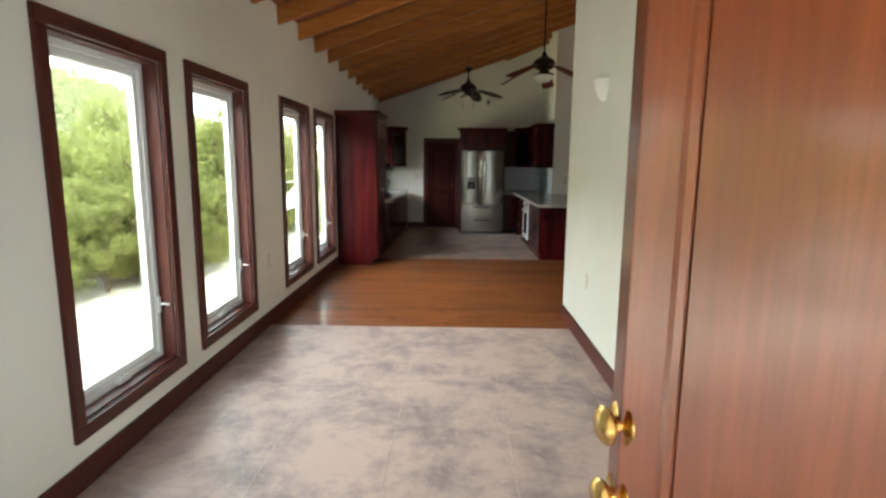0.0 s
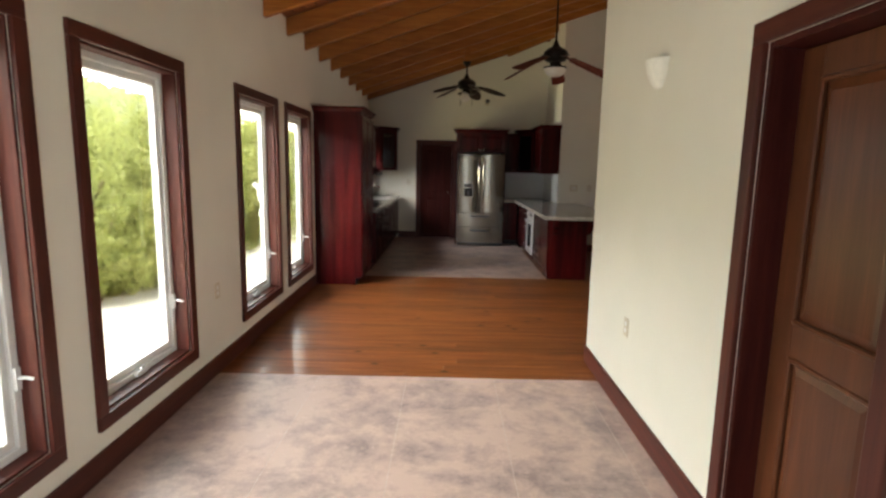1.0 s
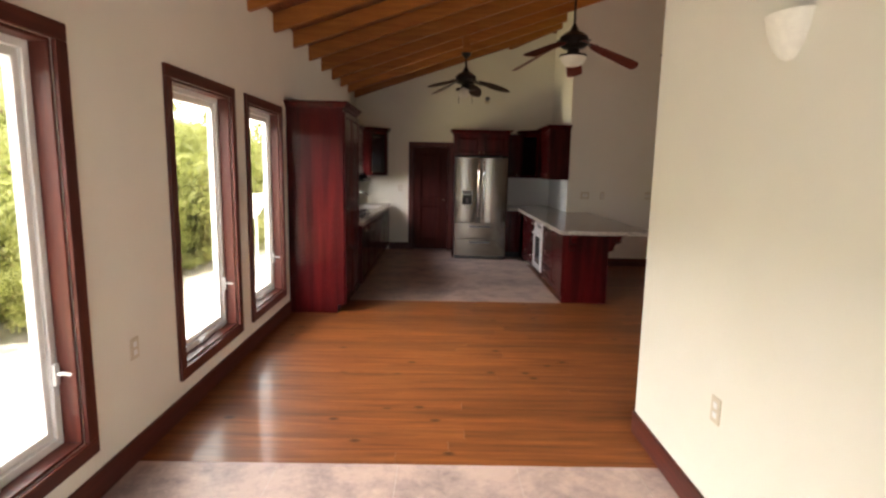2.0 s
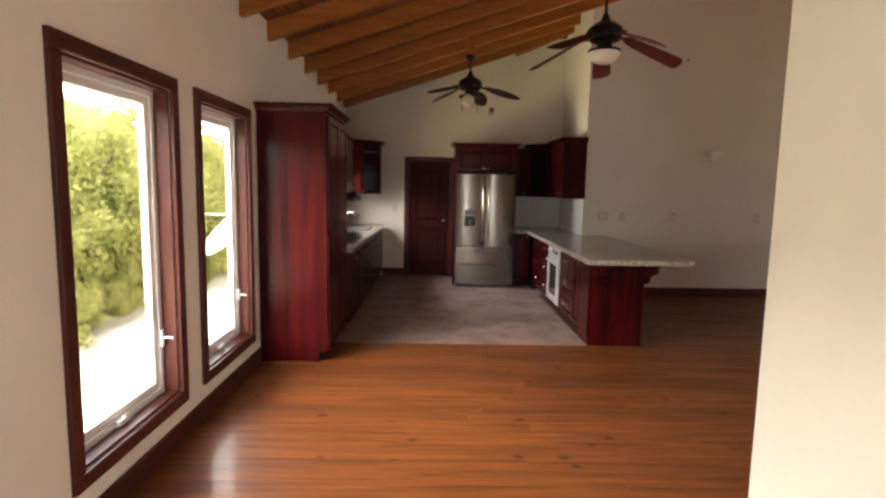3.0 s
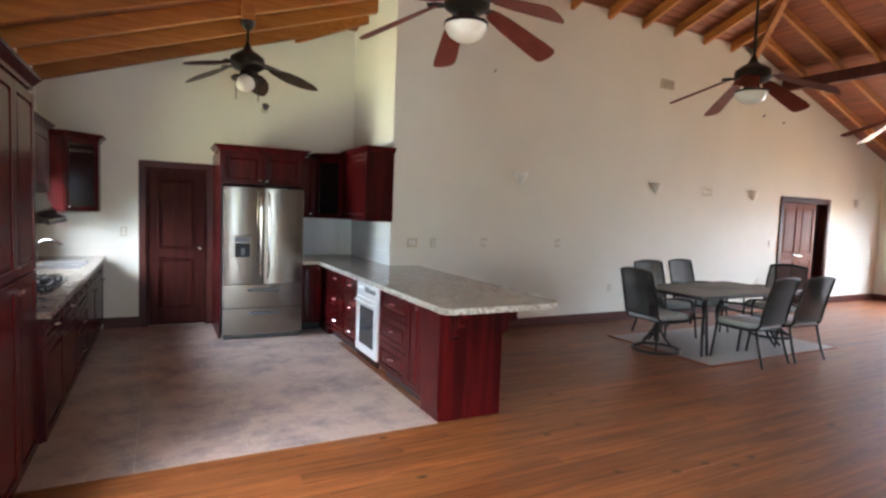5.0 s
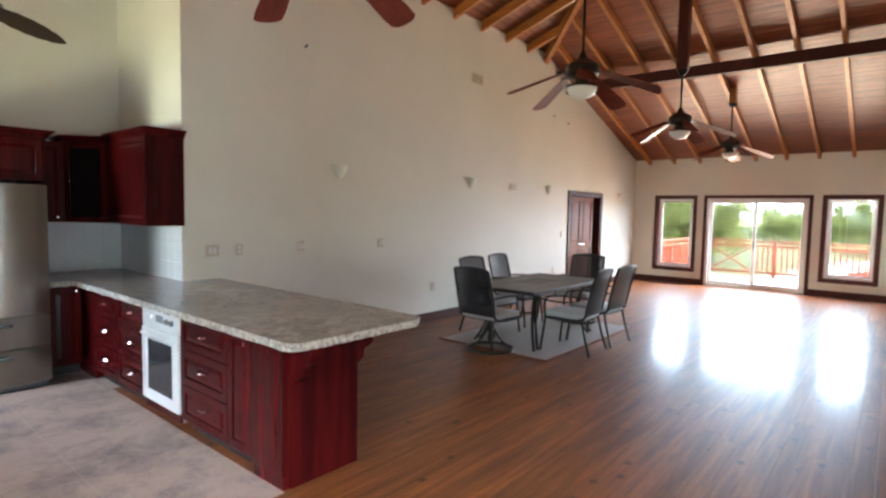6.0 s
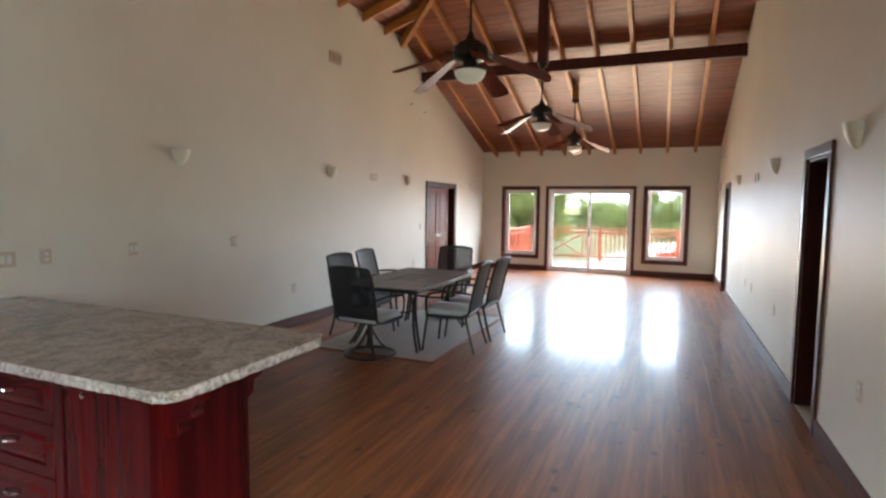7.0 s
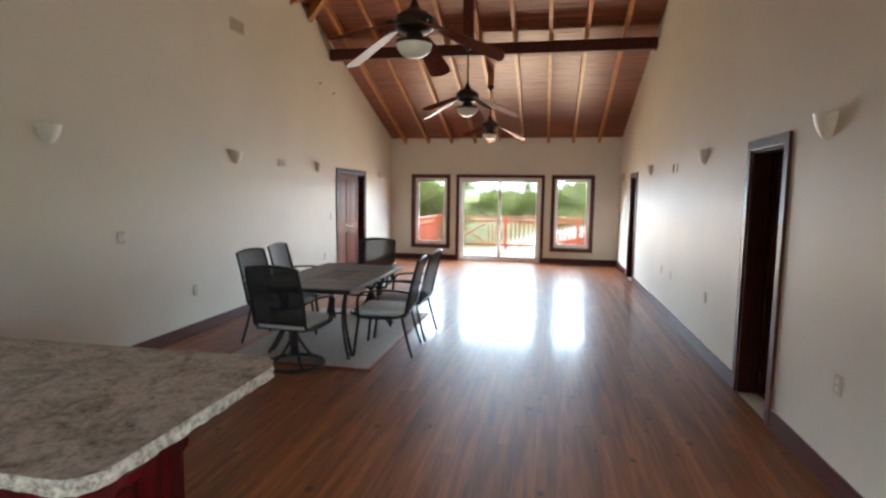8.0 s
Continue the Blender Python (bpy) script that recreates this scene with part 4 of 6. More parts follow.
def corner_cupboard(side, label):
    """Diagonal wall cupboard with a glazed door in a back corner; side -1: west corner, 1: return corner."""
    ob = thing("corner_cabinet", pose(0, 0, 0), label, "cabinet", "corner cabinets")
    xw = 0.004 if side < 0 else RETURN_X - 0.004
    s = -side
    q = lambda dx, dy: (xw + s * dx, BACK_Y - 0.004 - dy)
    pts = [q(0, 0), q(0.62, 0), q(0.62, 0.33), q(0.33, 0.62), q(0, 0.62)]
    z0, z1 = 1.44, 2.24
    part("body", prism(pts, 2, z0, z1), CABINET, ob)
    a_, b_ = (Vector((*q(0.33, 0.62), 0)), Vector((*q(0.62, 0.33), 0)))
    if side > 0:
        a_, b_ = b_, a_
    d_ = (b_ - a_).normalized()
    L = (b_ - a_).length
    n_ = Vector((d_.y, -d_.x, 0))
    org = a_ + n_ * 0.021 + d_ * 0.006
    front(ob, "door", pose(org.x, org.y, z0 + 0.005, 0, 0, math.degrees(math.atan2(d_.y, d_.x))), L - 0.012, z1 - z0 - 0.01, knob=(0.03 if side < 0 else L - 0.05, 0.05), glazed=True)
    run = [q(0, 0.62), q(0.33, 0.62), q(0.62, 0.33), q(0.62, 0)]
    crown(run if side < 0 else run[::-1], z1 - 0.002, CABINET_H, ob)
    return ob


corner_cupboard(-1, "dark cherry corner wall cupboard with a glass door above the sink")
corner_cupboard(1, "dark cherry corner wall cupboard with a glass door beside the fridge")
upr = thing("wall_cabinet", pose(0, 0, 0), "dark cherry wall cabinet with raised-panel door ending at the wall corner", "cabinet", "wall cabinets")
part("body", box(RETURN_X - 0.33, NORTH_Y - 0.05, 1.44, RETURN_X - 0.004, BACK_Y - 0.63, 2.26), CABINET, upr)
ln = BACK_Y - 0.63 - NORTH_Y + 0.05
front(upr, "door", pose(RETURN_X - 0.351, BACK_Y - 0.634, 1.445, 0, 0, -90), ln - 0.008, 0.81, knob=(0.05, 0.06))
crown([(RETURN_X - 0.33, BACK_Y - 0.63), (RETURN_X - 0.33, NORTH_Y - 0.05), (RETURN_X, NORTH_Y - 0.05)], 2.258, CABINET_H, upr)
filler = thing("wall_cabinet", pose(0, 0, 0), "narrow dark cherry wall cabinet between fridge and corner", "cabinet", "wall cabinets")
part("body", box(2.86, BACK_Y - 0.33, 1.44, RETURN_X - 0.63, BACK_Y - 0.004, 2.24), CABINET, filler)
front(filler, "door", pose(2.862, BACK_Y - 0.351, 1.445), RETURN_X - 0.63 - 2.864, 0.79, knob=(0.2, 0.05))

# fridge housing and fridge
FX0, FX1, FY = 1.895, 2.805, 10.76
housing = thing("fridge_housing", pose(0, 0, 0), "dark cherry fridge surround with two cupboard doors and crown above", "cabinet")
part("side_panel", box(FX0 - 0.03, FY + 0.14, 0.0, FX0 - 0.008, BACK_Y - 0.004, 2.20), CABINET, housing)
part("side_panel", box(FX1 + 0.008, FY + 0.14, 0.0, FX1 + 0.03, BACK_Y - 0.004, 2.20), CABINET, housing)
part("body", box(FX0 - 0.008, FY + 0.16, 1.82, FX1 + 0.008, BACK_Y - 0.004, 2.20), CABINET, housing)
w = (FX1 - FX0 + 0.016) / 2
for k in range(2):
    front(housing, "door", pose(FX0 - 0.006 + k * w, FY + 0.139, 1.825), w - 0.004, 0.365, knob=(w - 0.04 if k == 0 else 0.035, 0.05))
crown([(FX0 - 0.03, BACK_Y - 0.35), (FX0 - 0.03, FY + 0.14), (FX1 + 0.03, FY + 0.14), (FX1 + 0.03, BACK_Y - 0.35)][::1], 2.198, CABINET_H, housing)

fridge = thing("fridge", pose(FX0, FY, 0), "stainless steel french-door fridge with two bottom drawers and water dispenser", "fridge")
W = FX1 - FX0
part("body", box(0.004, 0.075, 0.03, W - 0.004, 0.86, 1.775, 0.006), GREY, fridge)
part("toe_grille", box(0.02, 0.06, 0.0, W - 0.02, 0.12, 0.055, 0.004), GREY, fridge)


def steel_front(x0, x1, z0, z1):
    """A door skin, slightly crowned across its width."""
    bm = bmesh.new()
    n = 10
    for i in range(n + 1):
        u = i / n
        x = x0 + (x1 - x0) * u
        y = 0.022 * (abs(2 * u - 1) ** 2.4)
        for yy, z in ((y, z0), (y, z1), (0.07, z1), (0.07, z0)):
            bm.verts.new((x, yy, z))
    bm.verts.ensure_lookup_table()
    for i in range(n):
        for k in range(4):
            bm.faces.new([bm.verts[j] for j in (i * 4 + k, i * 4 + (k + 1) % 4, (i + 1) * 4 + (k + 1) % 4, (i + 1) * 4 + k)])
    bm.faces.new([bm.verts[j] for j in range(4)]), bm.faces.new([bm.verts[n * 4 + j] for j in (3, 2, 1, 0)])
    bmesh.ops.recalc_face_normals(bm, faces=bm.faces[:])
    return bm


for name, x0, x1, z0, z1 in (("door", 0.0, W / 2 - 0.003, 0.655, 1.785), ("door", W / 2 + 0.003, W, 0.655, 1.785), ("drawer", 0.0, W, 0.375, 0.648), ("drawer", 0.0, W, 0.06, 0.368)):
    f = part(name, steel_front(x0, x1, z0, z1), STEEL, fridge, "brushed steel fridge " + name)
    smooth(f, 50)
    if name == "door":
        hx = W / 2 - 0.045 if x0 == 0 else W / 2 + 0.045
        bm = tube([(hx, 0.008, 0.74), (hx, -0.035, 0.77), (hx, -0.05, 0.95), (hx, -0.05, 1.5), (hx, -0.035, 1.69), (hx, 0.008, 1.72)], 0.013, 10)
    else:
        zz = z1 - 0.06
        bm = tube([(W / 2 - 0.17, 0.006, zz), (W / 2 - 0.15, -0.035, zz), (W / 2, -0.045, zz), (W / 2 + 0.15, -0.035, zz), (W / 2 + 0.17, 0.006, zz)], 0.013, 10)
    smooth(part("handle", bm, CHROME if name == "door" else GREY, f))
disp = part("dispenser", ring_bm(1, -0.006, 0.03, 0.115, 0.315, 0.96, 1.23, 0.022), STEEL, fridge)
part("recess", box(0.135, 0.0, 0.98, 0.295, 0.012, 1.135), BLACK, disp, "black dispenser recess")
part("display", box(0.135, -0.004, 1.15, 0.295, 0.012, 1.21, 0.002), GREY, disp)
part("paddle", box(0.195, -0.012, 1.0, 0.235, 0.0, 1.08, 0.004), GREY, disp)

# peninsula with drawers, oven and granite top
PX, PY0, PW = 3.11, 7.66, 0.545
for a, b, s in ((7.99, 8.27, "door"), (8.27, 8.92, "drawers"), (9.54, 10.12, "drawers"), (10.12, 10.72, "drawers")):
    base_unit("base_cabinet", (PX, b), -90, a, b, PW - 0.002, s, "dark cherry base cabinet with bright metal handles under granite")
base_unit("base_cabinet", (2.84, 10.98), 0, 2.84, 3.105, 0.8, "door", "narrow dark cherry base cabinet beside the fridge")
corner_base = thing("base_cabinet", pose(0, 0, 0), "plain dark cherry corner base cabinet below the granite", "cabinet", "base cabinets")
part("body", box(PX + 0.021, 10.722, 0.0, RETURN_X - 0.004, BACK_Y - 0.004, 0.86), CABINET, corner_base)
pen_end = thing("peninsula_end", pose(0, 0, 0), "cherry peninsula end with tall plain panel, pilaster and carved corbels", "cabinet")
part("end_panel", box(PX + 0.06, PY0, 0.0, PX + PW, PY0 + 0.02, 0.86, 0.003), CABINET, pen_end)
part("pilaster", box(PX, PY0, 0.09, PX + 0.058, 7.985, 0.86, 0.004), CABINET, pen_end)
part("body", box(PX + 0.02, PY0 + 0.02, 0.0, PX + PW - 0.001, 7.988, 0.858), CABINET, pen_end)
part("back_panel", box(PX + PW, PY0, 0.0, PX + PW + 0.018, NORTH_Y - 0.06, 0.86, 0.003), CABINET, pen_end)


def corbel(m):
    prof = [(0, 0), (0.20, 0), (0.20, -0.03), (0.165, -0.045), (0.15, -0.075), (0.16, -0.10), (0.12, -0.125), (0.085, -0.13), (0.07, -0.165), (0.075, -0.19), (0.04, -0.215), (0, -0.22)]
    c = part("corbel", prism(prof, 1, -0.03, 0.03), CABINET, pen_end, "carved scroll corbel")
    c.matrix_basis = m
    return c


corbel(pose(PX + 0.10, PY0 - 0.001, 0.858, 0, 0, -90))
corbel(pose(PX + PW + 0.019, PY0 + 0.06, 0.858))
corbel(pose(PX + PW + 0.019, 9.3, 0.858))

oven = thing("oven", pose(PX, 9.535, 0, 0, 0, -90), "white built-in electric oven with a dark window in the peninsula", "oven")
OW = 0.605
part("body", box(0.002, 0.01, 0.06, OW - 0.002, 0.52, 0.858), GREY, oven)
part("fascia", box(0.0, -0.012, 0.70, OW, 0.012, 0.855, 0.003), OVEN_WHITE, oven, "white control panel")
od = part("door", ring_bm(1, -0.022, 0.008, 0.0, OW, 0.13, 0.695, 0.085, 0.006), OVEN_WHITE, oven, "white oven door")
part("pane", box(0.08, -0.014, 0.21, OW - 0.08, 0.004, 0.615), OVEN_GLASS, od, "dark oven window")
smooth(part("handle", tube([(0.09, -0.02, 0.655), (0.09, -0.06, 0.66), (OW - 0.09, -0.06, 0.66), (OW - 0.09, -0.02, 0.655)], 0.010, 8), OVEN_WHITE, od))
part("display", box(OW / 2 - 0.06, -0.015, 0.755, OW / 2 + 0.06, -0.011, 0.81), GREY, oven)
for x in (0.09, 0.17, OW - 0.17, OW - 0.09):
    smooth(part("dial", lathe([(0, 0), (0.022, 0), (0.019, 0.02), (0, 0.021)], 16, pose(x, -0.012, 0.78, 90, 0, 0)), OVEN_WHITE if x < 0.3 else GREY, oven))
part("kick", box(0.0, 0.0, 0.06, OW, 0.02, 0.125, 0.002), CABINET, oven)


def worktop_outline():
    """Plan of the peninsula top with rounded outer corners, walked counter-clockwise."""
    pts = []
    def corner(cx, cy, r, a0, a1, n=10):
        for k in range(n + 1):
            t = radians(a0 + (a1 - a0) * k / n)
            pts.append((cx + r * math.cos(t), cy + r * math.sin(t)))
    x0, x1, y0, y1 = 3.045, 4.13, 7.47, NORTH_Y - 0.004
    corner(x0 + 0.10, y0 + 0.10, 0.10, 180, 270)
    corner(x1 - 0.16, y0 + 0.16, 0.16, 270, 360)
    pts.append((x1, y1))
    pts += [(RETURN_X - 0.004, y1), (RETURN_X - 0.004, BACK_Y - 0.004), (2.838, BACK_Y - 0.004), (2.838, 10.95), (x0, 10.95)]
    out = []
    for p, q in zip(pts, pts[1:] + pts[:1]):
        n = max(1, int(math.dist(p, q) / 0.035))
        for k in range(n):
            out.append((p[0] + (q[0] - p[0]) * k / n, p[1] + (q[1] - p[1]) * k / n))
    return out


def peninsula_top():
    rnd = random.Random(4)
    pts = worktop_outline()
    bm = bmesh.new()
    cx, cy = 3.5, 9.0
    levels = (CT, CT - 0.004, CT - 0.02, CT - 0.036, CT - 0.046)
    rings = []
    for i, z in enumerate(levels):
        ring = []
        for x, y in pts:
            inner = x > 3.7 and y > NORTH_Y - 0.05 or y > 10.9 or x < 2.9
            j = 0.0 if inner or i == 0 else rnd.uniform(-0.004, 0.009)
            dx, dy = (0, 0)
            if not inner:
                dx = (-1 if x < 3.1 else (1 if x > 4.0 else 0)) * j
                dy = -j if y < 7.7 else 0
            ring.append(bm.verts.new((x + dx, y + dy, z + (rnd.uniform(-0.003, 0.002) if 0 < i < 4 else 0))))
        rings.append(ring)
    n = len(pts)
    bm.faces.new(rings[0])
    bm.faces.new(rings[-1][::-1])
    for a_, b_ in zip(rings, rings[1:]):
        for k in range(n):
            bm.faces.new((a_[k], b_[k], b_[(k + 1) % n], a_[(k + 1) % n]))
    bmesh.ops.recalc_face_normals(bm, faces=bm.faces[:])
    ob = thing("peninsula_worktop", pose(0, 0, 0), "grey-brown granite peninsula worktop with a pale chiselled edge", "worktop")
    rim = bm.copy()
    bmesh.ops.delete(rim, geom=[f for f in rim.faces if len(f.verts) > 4], context="FACES_ONLY")
    bmesh.ops.delete(bm, geom=[f for f in bm.faces if len(f.verts) == 4], context="FACES")
    part("slab", bm, GRANITE, ob)
    part("edge", rim, GRANITE_EDGE, ob, "pale rough chiselled granite edge")
    return ob


peninsula_top()


# ---- ceiling fans ----
def fan(name, x, y, z, top, angle, label, blade_mat, palm=False, block=None):
    """z: middle of the light bowl; top: where the rod meets its canopy."""
    ob = thing(name, pose(x, y, z), label, "ceiling fan", "ceiling fans")
    if palm:
        bowl = part("light_shade", lathe([(0.0, -0.11), (0.02, -0.11), (0.05, -0.09), (0.085, -0.05), (0.075, 0.0), (0.05, 0.04), (0.03, 0.055), (0, 0.055)], 20, pose(-0.03, -0.09, 0.0, -35, 0, 0)), FROST, ob, "frosted tulip lamp shade")
        for dx in (-0.10, 0.10):
            smooth(part("pull_chain", tube([(dx, 0, 0.08), (dx, 0.0, -0.12), (dx, 0, -0.16)], 0.004, 6), BRONZE, ob))
    else:
        bowl = part("light_shade", lathe([(0.0, -0.07), (0.03, -0.069), (0.07, -0.06), (0.11, -0.035), (0.135, 0.005), (0.14, 0.03), (0.0, 0.032)], 28), FROST, ob, "frosted glass lamp bowl")
    smooth(bowl, 60)
    body = part("motor_housing", lathe([(0.0, 0.03), (0.145, 0.032), (0.145, 0.05), (0.07, 0.06), (0.065, 0.11), (0.12, 0.125), (0.15, 0.15), (0.155, 0.205), (0.15, 0.235), (0.10, 0.275), (0.05, 0.30), (0.03, 0.34), (0.018, 0.37), (0.0, 0.37)], 28), BRONZE, ob)
    smooth(body)
    smooth(part("rod", tube([(0, 0, 0.36), (0, 0, top - z)], 0.013, 10), BRONZE, ob))
    smooth(part("canopy", lathe([(0.0, -0.08), (0.02, -0.08), (0.045, -0.06), (0.07, -0.02), (0.072, 0.0), (0, 0.0)], 20, pose(0, 0, top - z)), BRONZE, ob))
    if block:
        part("mounting_block", box(-0.055, -0.055, top - z, 0.055, 0.055, block - z, 0.004), RAFTER, ob, "brown wooden mounting block")
    if palm:
        outline = [(0.20, 0.025), (0.24, 0.055), (0.28, 0.066), (0.30, 0.085), (0.35, 0.09), (0.37, 0.104), (0.43, 0.10), (0.45, 0.108), (0.50, 0.092), (0.52, 0.096), (0.57, 0.068), (0.59, 0.07), (0.64, 0.032), (0.665, 0.0)]
    else:
        outline = [(0.19, 0.035), (0.22, 0.055), (0.32, 0.072), (0.62, 0.092), (0.68, 0.088), (0.70, 0.055), (0.705, 0.0)]
    full = outline + [(u, -v) for u, v in outline[::-1][1:]]
    for k in range(5):
        bm = bmesh.new()
        lo = [bm.verts.new((u, v, 0.13 - (0.30 if palm else 0.42) * max(0.0, u - 0.2))) for u, v in full]
        hi = [bm.verts.new((u, v, 0.136 - (0.30 if palm else 0.42) * max(0.0, u - 0.2))) for u, v in full]
        bm.faces.new(lo[::-1]), bm.faces.new(hi)
        n = len(full)
        for i in range(n):
            bm.faces.new((lo[i], lo[(i + 1) % n], hi[(i + 1) % n], hi[i]))
        bmesh.ops.rotate(bm, cent=(0.2, 0, 0.1), matrix=Matrix.Rotation(radians(-13), 3, 'X'), verts=bm.verts[:])
        bl = part("blade", bm, blade_mat, ob)
        bl.matrix_basis = pose(0, 0, 0.02, 0, 0, angle + 72 * k)
        bm = bmesh.new()
        add_prism(bm, [(0.10, -0.02), (0.19, -0.045), (0.26, -0.03), (0.26, 0.03), (0.19, 0.045), (0.10, 0.02)], 2, 0.137, 0.143)
        part("blade_iron", bm, BRONZE, bl)
    return ob


fan("ceiling_fan", 1.99, 9.64, 2.73, 3.30, 70.5, "dark bronze ceiling fan with palm-leaf blades and a tulip lamp", LEAF_BLADE, True, roof_z(1.99, 9.64))
fan("ceiling_fan", 3.04, 7.32, 2.78, roof_z(3.04, 7.32), 77.6, "ceiling fan with red-brown paddle blades and frosted bowl", BLADE)
fan("ceiling_fan", 6.18, 7.41, 2.78, 4.02, -3.7, "ceiling fan with dark red-brown blades on a long rod", BLADE, block=roof_z(6.18, 7.41))
fan("ceiling_fan", 9.37, 7.47, 2.78, 3.66, -3.3, "ceiling fan with dark blades hung from a wooden drop post", BLADE)
fan("ceiling_fan", 12.50, 7.50, 2.78, 3.72, 6.3, "dark-bladed ceiling fan hung from a block near the glass door", BLADE, block=roof_z(12.5, 7.5))


# ---- wall fittings ----
def sconce(axis, face, inward, u, z=2.12):
    """Half-bowl plaster wall light, open above."""
    m = {(1, -1): pose(u, face, z, 0, 0, 180), (1, 1): pose(u, face, z), (0, -1): pose(face, u, z, 0, 0, 90), (0, 1): pose(face, u, z, 0, 0, -90)}[(axis, inward)]
    ob = thing("wall_sconce", m @ Matrix.Scale(0.74, 4), "off-white half-bowl plaster wall light on the painted wall", "wall light", "wall lights")
    bm = bmesh.new()
    n = 12
    prof = [(0.025, -0.15), (0.055, -0.135), (0.095, -0.09), (0.13, -0.02), (0.145, 0.045), (0.15, 0.06)]
    rows = []
    for thick in (0.0, 0.008):
        for r, zz in (prof if thick == 0 else prof[::-1]):
            rr = r - thick
            rows.append([bm.verts.new((rr * math.cos(math.pi * k / n), 0.002 + rr * 0.75 * math.sin(math.pi * k / n), zz + thick * (1 if zz < 0.05 else 0))) for k in range(n + 1)])
    for a_, b_ in zip(rows, rows[1:]):
        for k in range(n):
            bm.faces.new((a_[k], a_[k + 1], b_[k + 1], b_[k]))
    bm.faces.new(rows[0][::-1])
    bmesh.ops.recalc_face_normals(bm, faces=bm.faces[:])
    smooth(part("bowl", bm, SCONCE, ob), 50)
    part("back_plate", box(-0.05, 0.0, -0.12, 0.05, 0.012, 0.02, 0.003), SCONCE, ob)
    part("lamp", lathe([(0, -0.06), (0.02, -0.06), (0.03, -0.02), (0.02, 0.02), (0, 0.03)], 12, pose(0, 0.055, 0)), FROST, ob)
    return ob


for x in (5.65, 8.31, 10.80, 14.32):
    sconce(1, NORTH_Y, -1, x)
for x in (5.62, 8.25, 11.40, 14.7):
    sconce(1, SOUTH_Y, 1, x)
sconce(0, HALL_X, -1, 3.25)


def plate(axis, face, inward, u, z, w=0.075, hgt=0.118, kind="switch", label="ivory plastic wall switch plate"):
    m = {(1, -1): pose(u, face, z, 0, 0, 180), (1, 1): pose(u, face, z), (0, -1): pose(face, u, z, 0, 0, 90), (0, 1): pose(face, u, z, 0, 0, -90)}[(axis, inward)]
    ob = thing("wall_" + kind, m, label, kind, "wall " + kind + " plates")
    part("cover", box(-w / 2, 0.0, -hgt / 2, w / 2, 0.007, hgt / 2, 0.003), PLASTIC, ob)
    n = max(1, round(w / 0.06))
    for k in range(n):
        x = (k - (n - 1) / 2) * 0.046
        if kind == "switch":
            part("toggle", box(x - 0.015, 0.006, -0.03, x + 0.015, 0.012, 0.03, 0.003), WHITE, ob)
        else:
            for zz in (-0.022, 0.022):
                part("socket", box(x - 0.016, 0.006, zz - 0.014, x + 0.016, 0.009, zz + 0.014, 0.002), GREY if kind == "vent" else WHITE, ob)
    return ob


plate(1, NORTH_Y, -1, 4.05, 1.19, 0.14)
plate(1, NORTH_Y, -1, 4.34, 1.19, kind="outlet", label="ivory plastic electric outlet above the worktop")
plate(1, NORTH_Y, -1, 5.10, 1.20, 0.09, label="ivory plastic switch plate on the long wall")
plate(1, NORTH_Y, -1, 6.36, 1.20, 0.09, label="ivory plastic switch plate on the long wall")
plate(1, NORTH_Y, -1, 7.42, 0.515, kind="outlet", label="ivory plastic electric outlet low on the wall")
plate(1, NORTH_Y, -1, 11.40, 1.22, label="ivory switch plate beside the double door")
plate(1, NORTH_Y, -1, 11.10, 0.5, kind="outlet", label="ivory electric outlet near the double door")
plate(1, NORTH_Y, -1, 9.54, 2.09, 0.24, 0.12, "switch", "small beige control panel high on the wall")
for x, k in ((5.27, "outlet"), (7.95, "outlet"), (9.6, "outlet"), (10.2, "outlet")):
    plate(1, SOUTH_Y, 1, x, 0.61, kind=k, label="ivory electric outlet low on the south wall")
plate(1, SOUTH_Y, 1, 9.55, 2.04, label="beige plate high on the south wall")
plate(1, SOUTH_Y, 1, 9.78, 2.04, label="beige plate high on the south wall")
plate(0, HALL_X, -1, 1.12, 1.16, 0.12, label="ivory double light switch by the hall door")
plate(0, HALL_X, -1, 3.50, 0.57, kind="outlet", label="ivory electric outlet low in the hall")
plate(0, 0.0, 1, 4.05, 0.62, kind="outlet", label="ivory electric outlet between the windows")
plate(1, BACK_Y, -1, 0.86, 1.2, kind="outlet", label="ivory electric outlet beside the kitchen door")


def vent(x, z, w=0.30, hgt=0.16):
    ob = thing("wall_vent", pose(x, NORTH_Y, z, 0, 0, 180), "beige slatted air vent high on the wall", "vent")
    part("frame", ring_bm(1, 0.0, 0.014, -w / 2, w / 2, -hgt / 2, hgt / 2, 0.018, 0.002), PLASTIC, ob)
    part("backing", box(-w / 2 + 0.01, 0.0, -hgt / 2 + 0.01, w / 2 - 0.01, 0.003, hgt / 2 - 0.01), GREY, ob)
    for k in range(7):
        zz = -hgt / 2 + 0.026 + k * 0.018
        part("slat", box(-w / 2 + 0.018, 0.003, zz, w / 2 - 0.018, 0.011, zz + 0.009), PLASTIC, ob)
    return ob


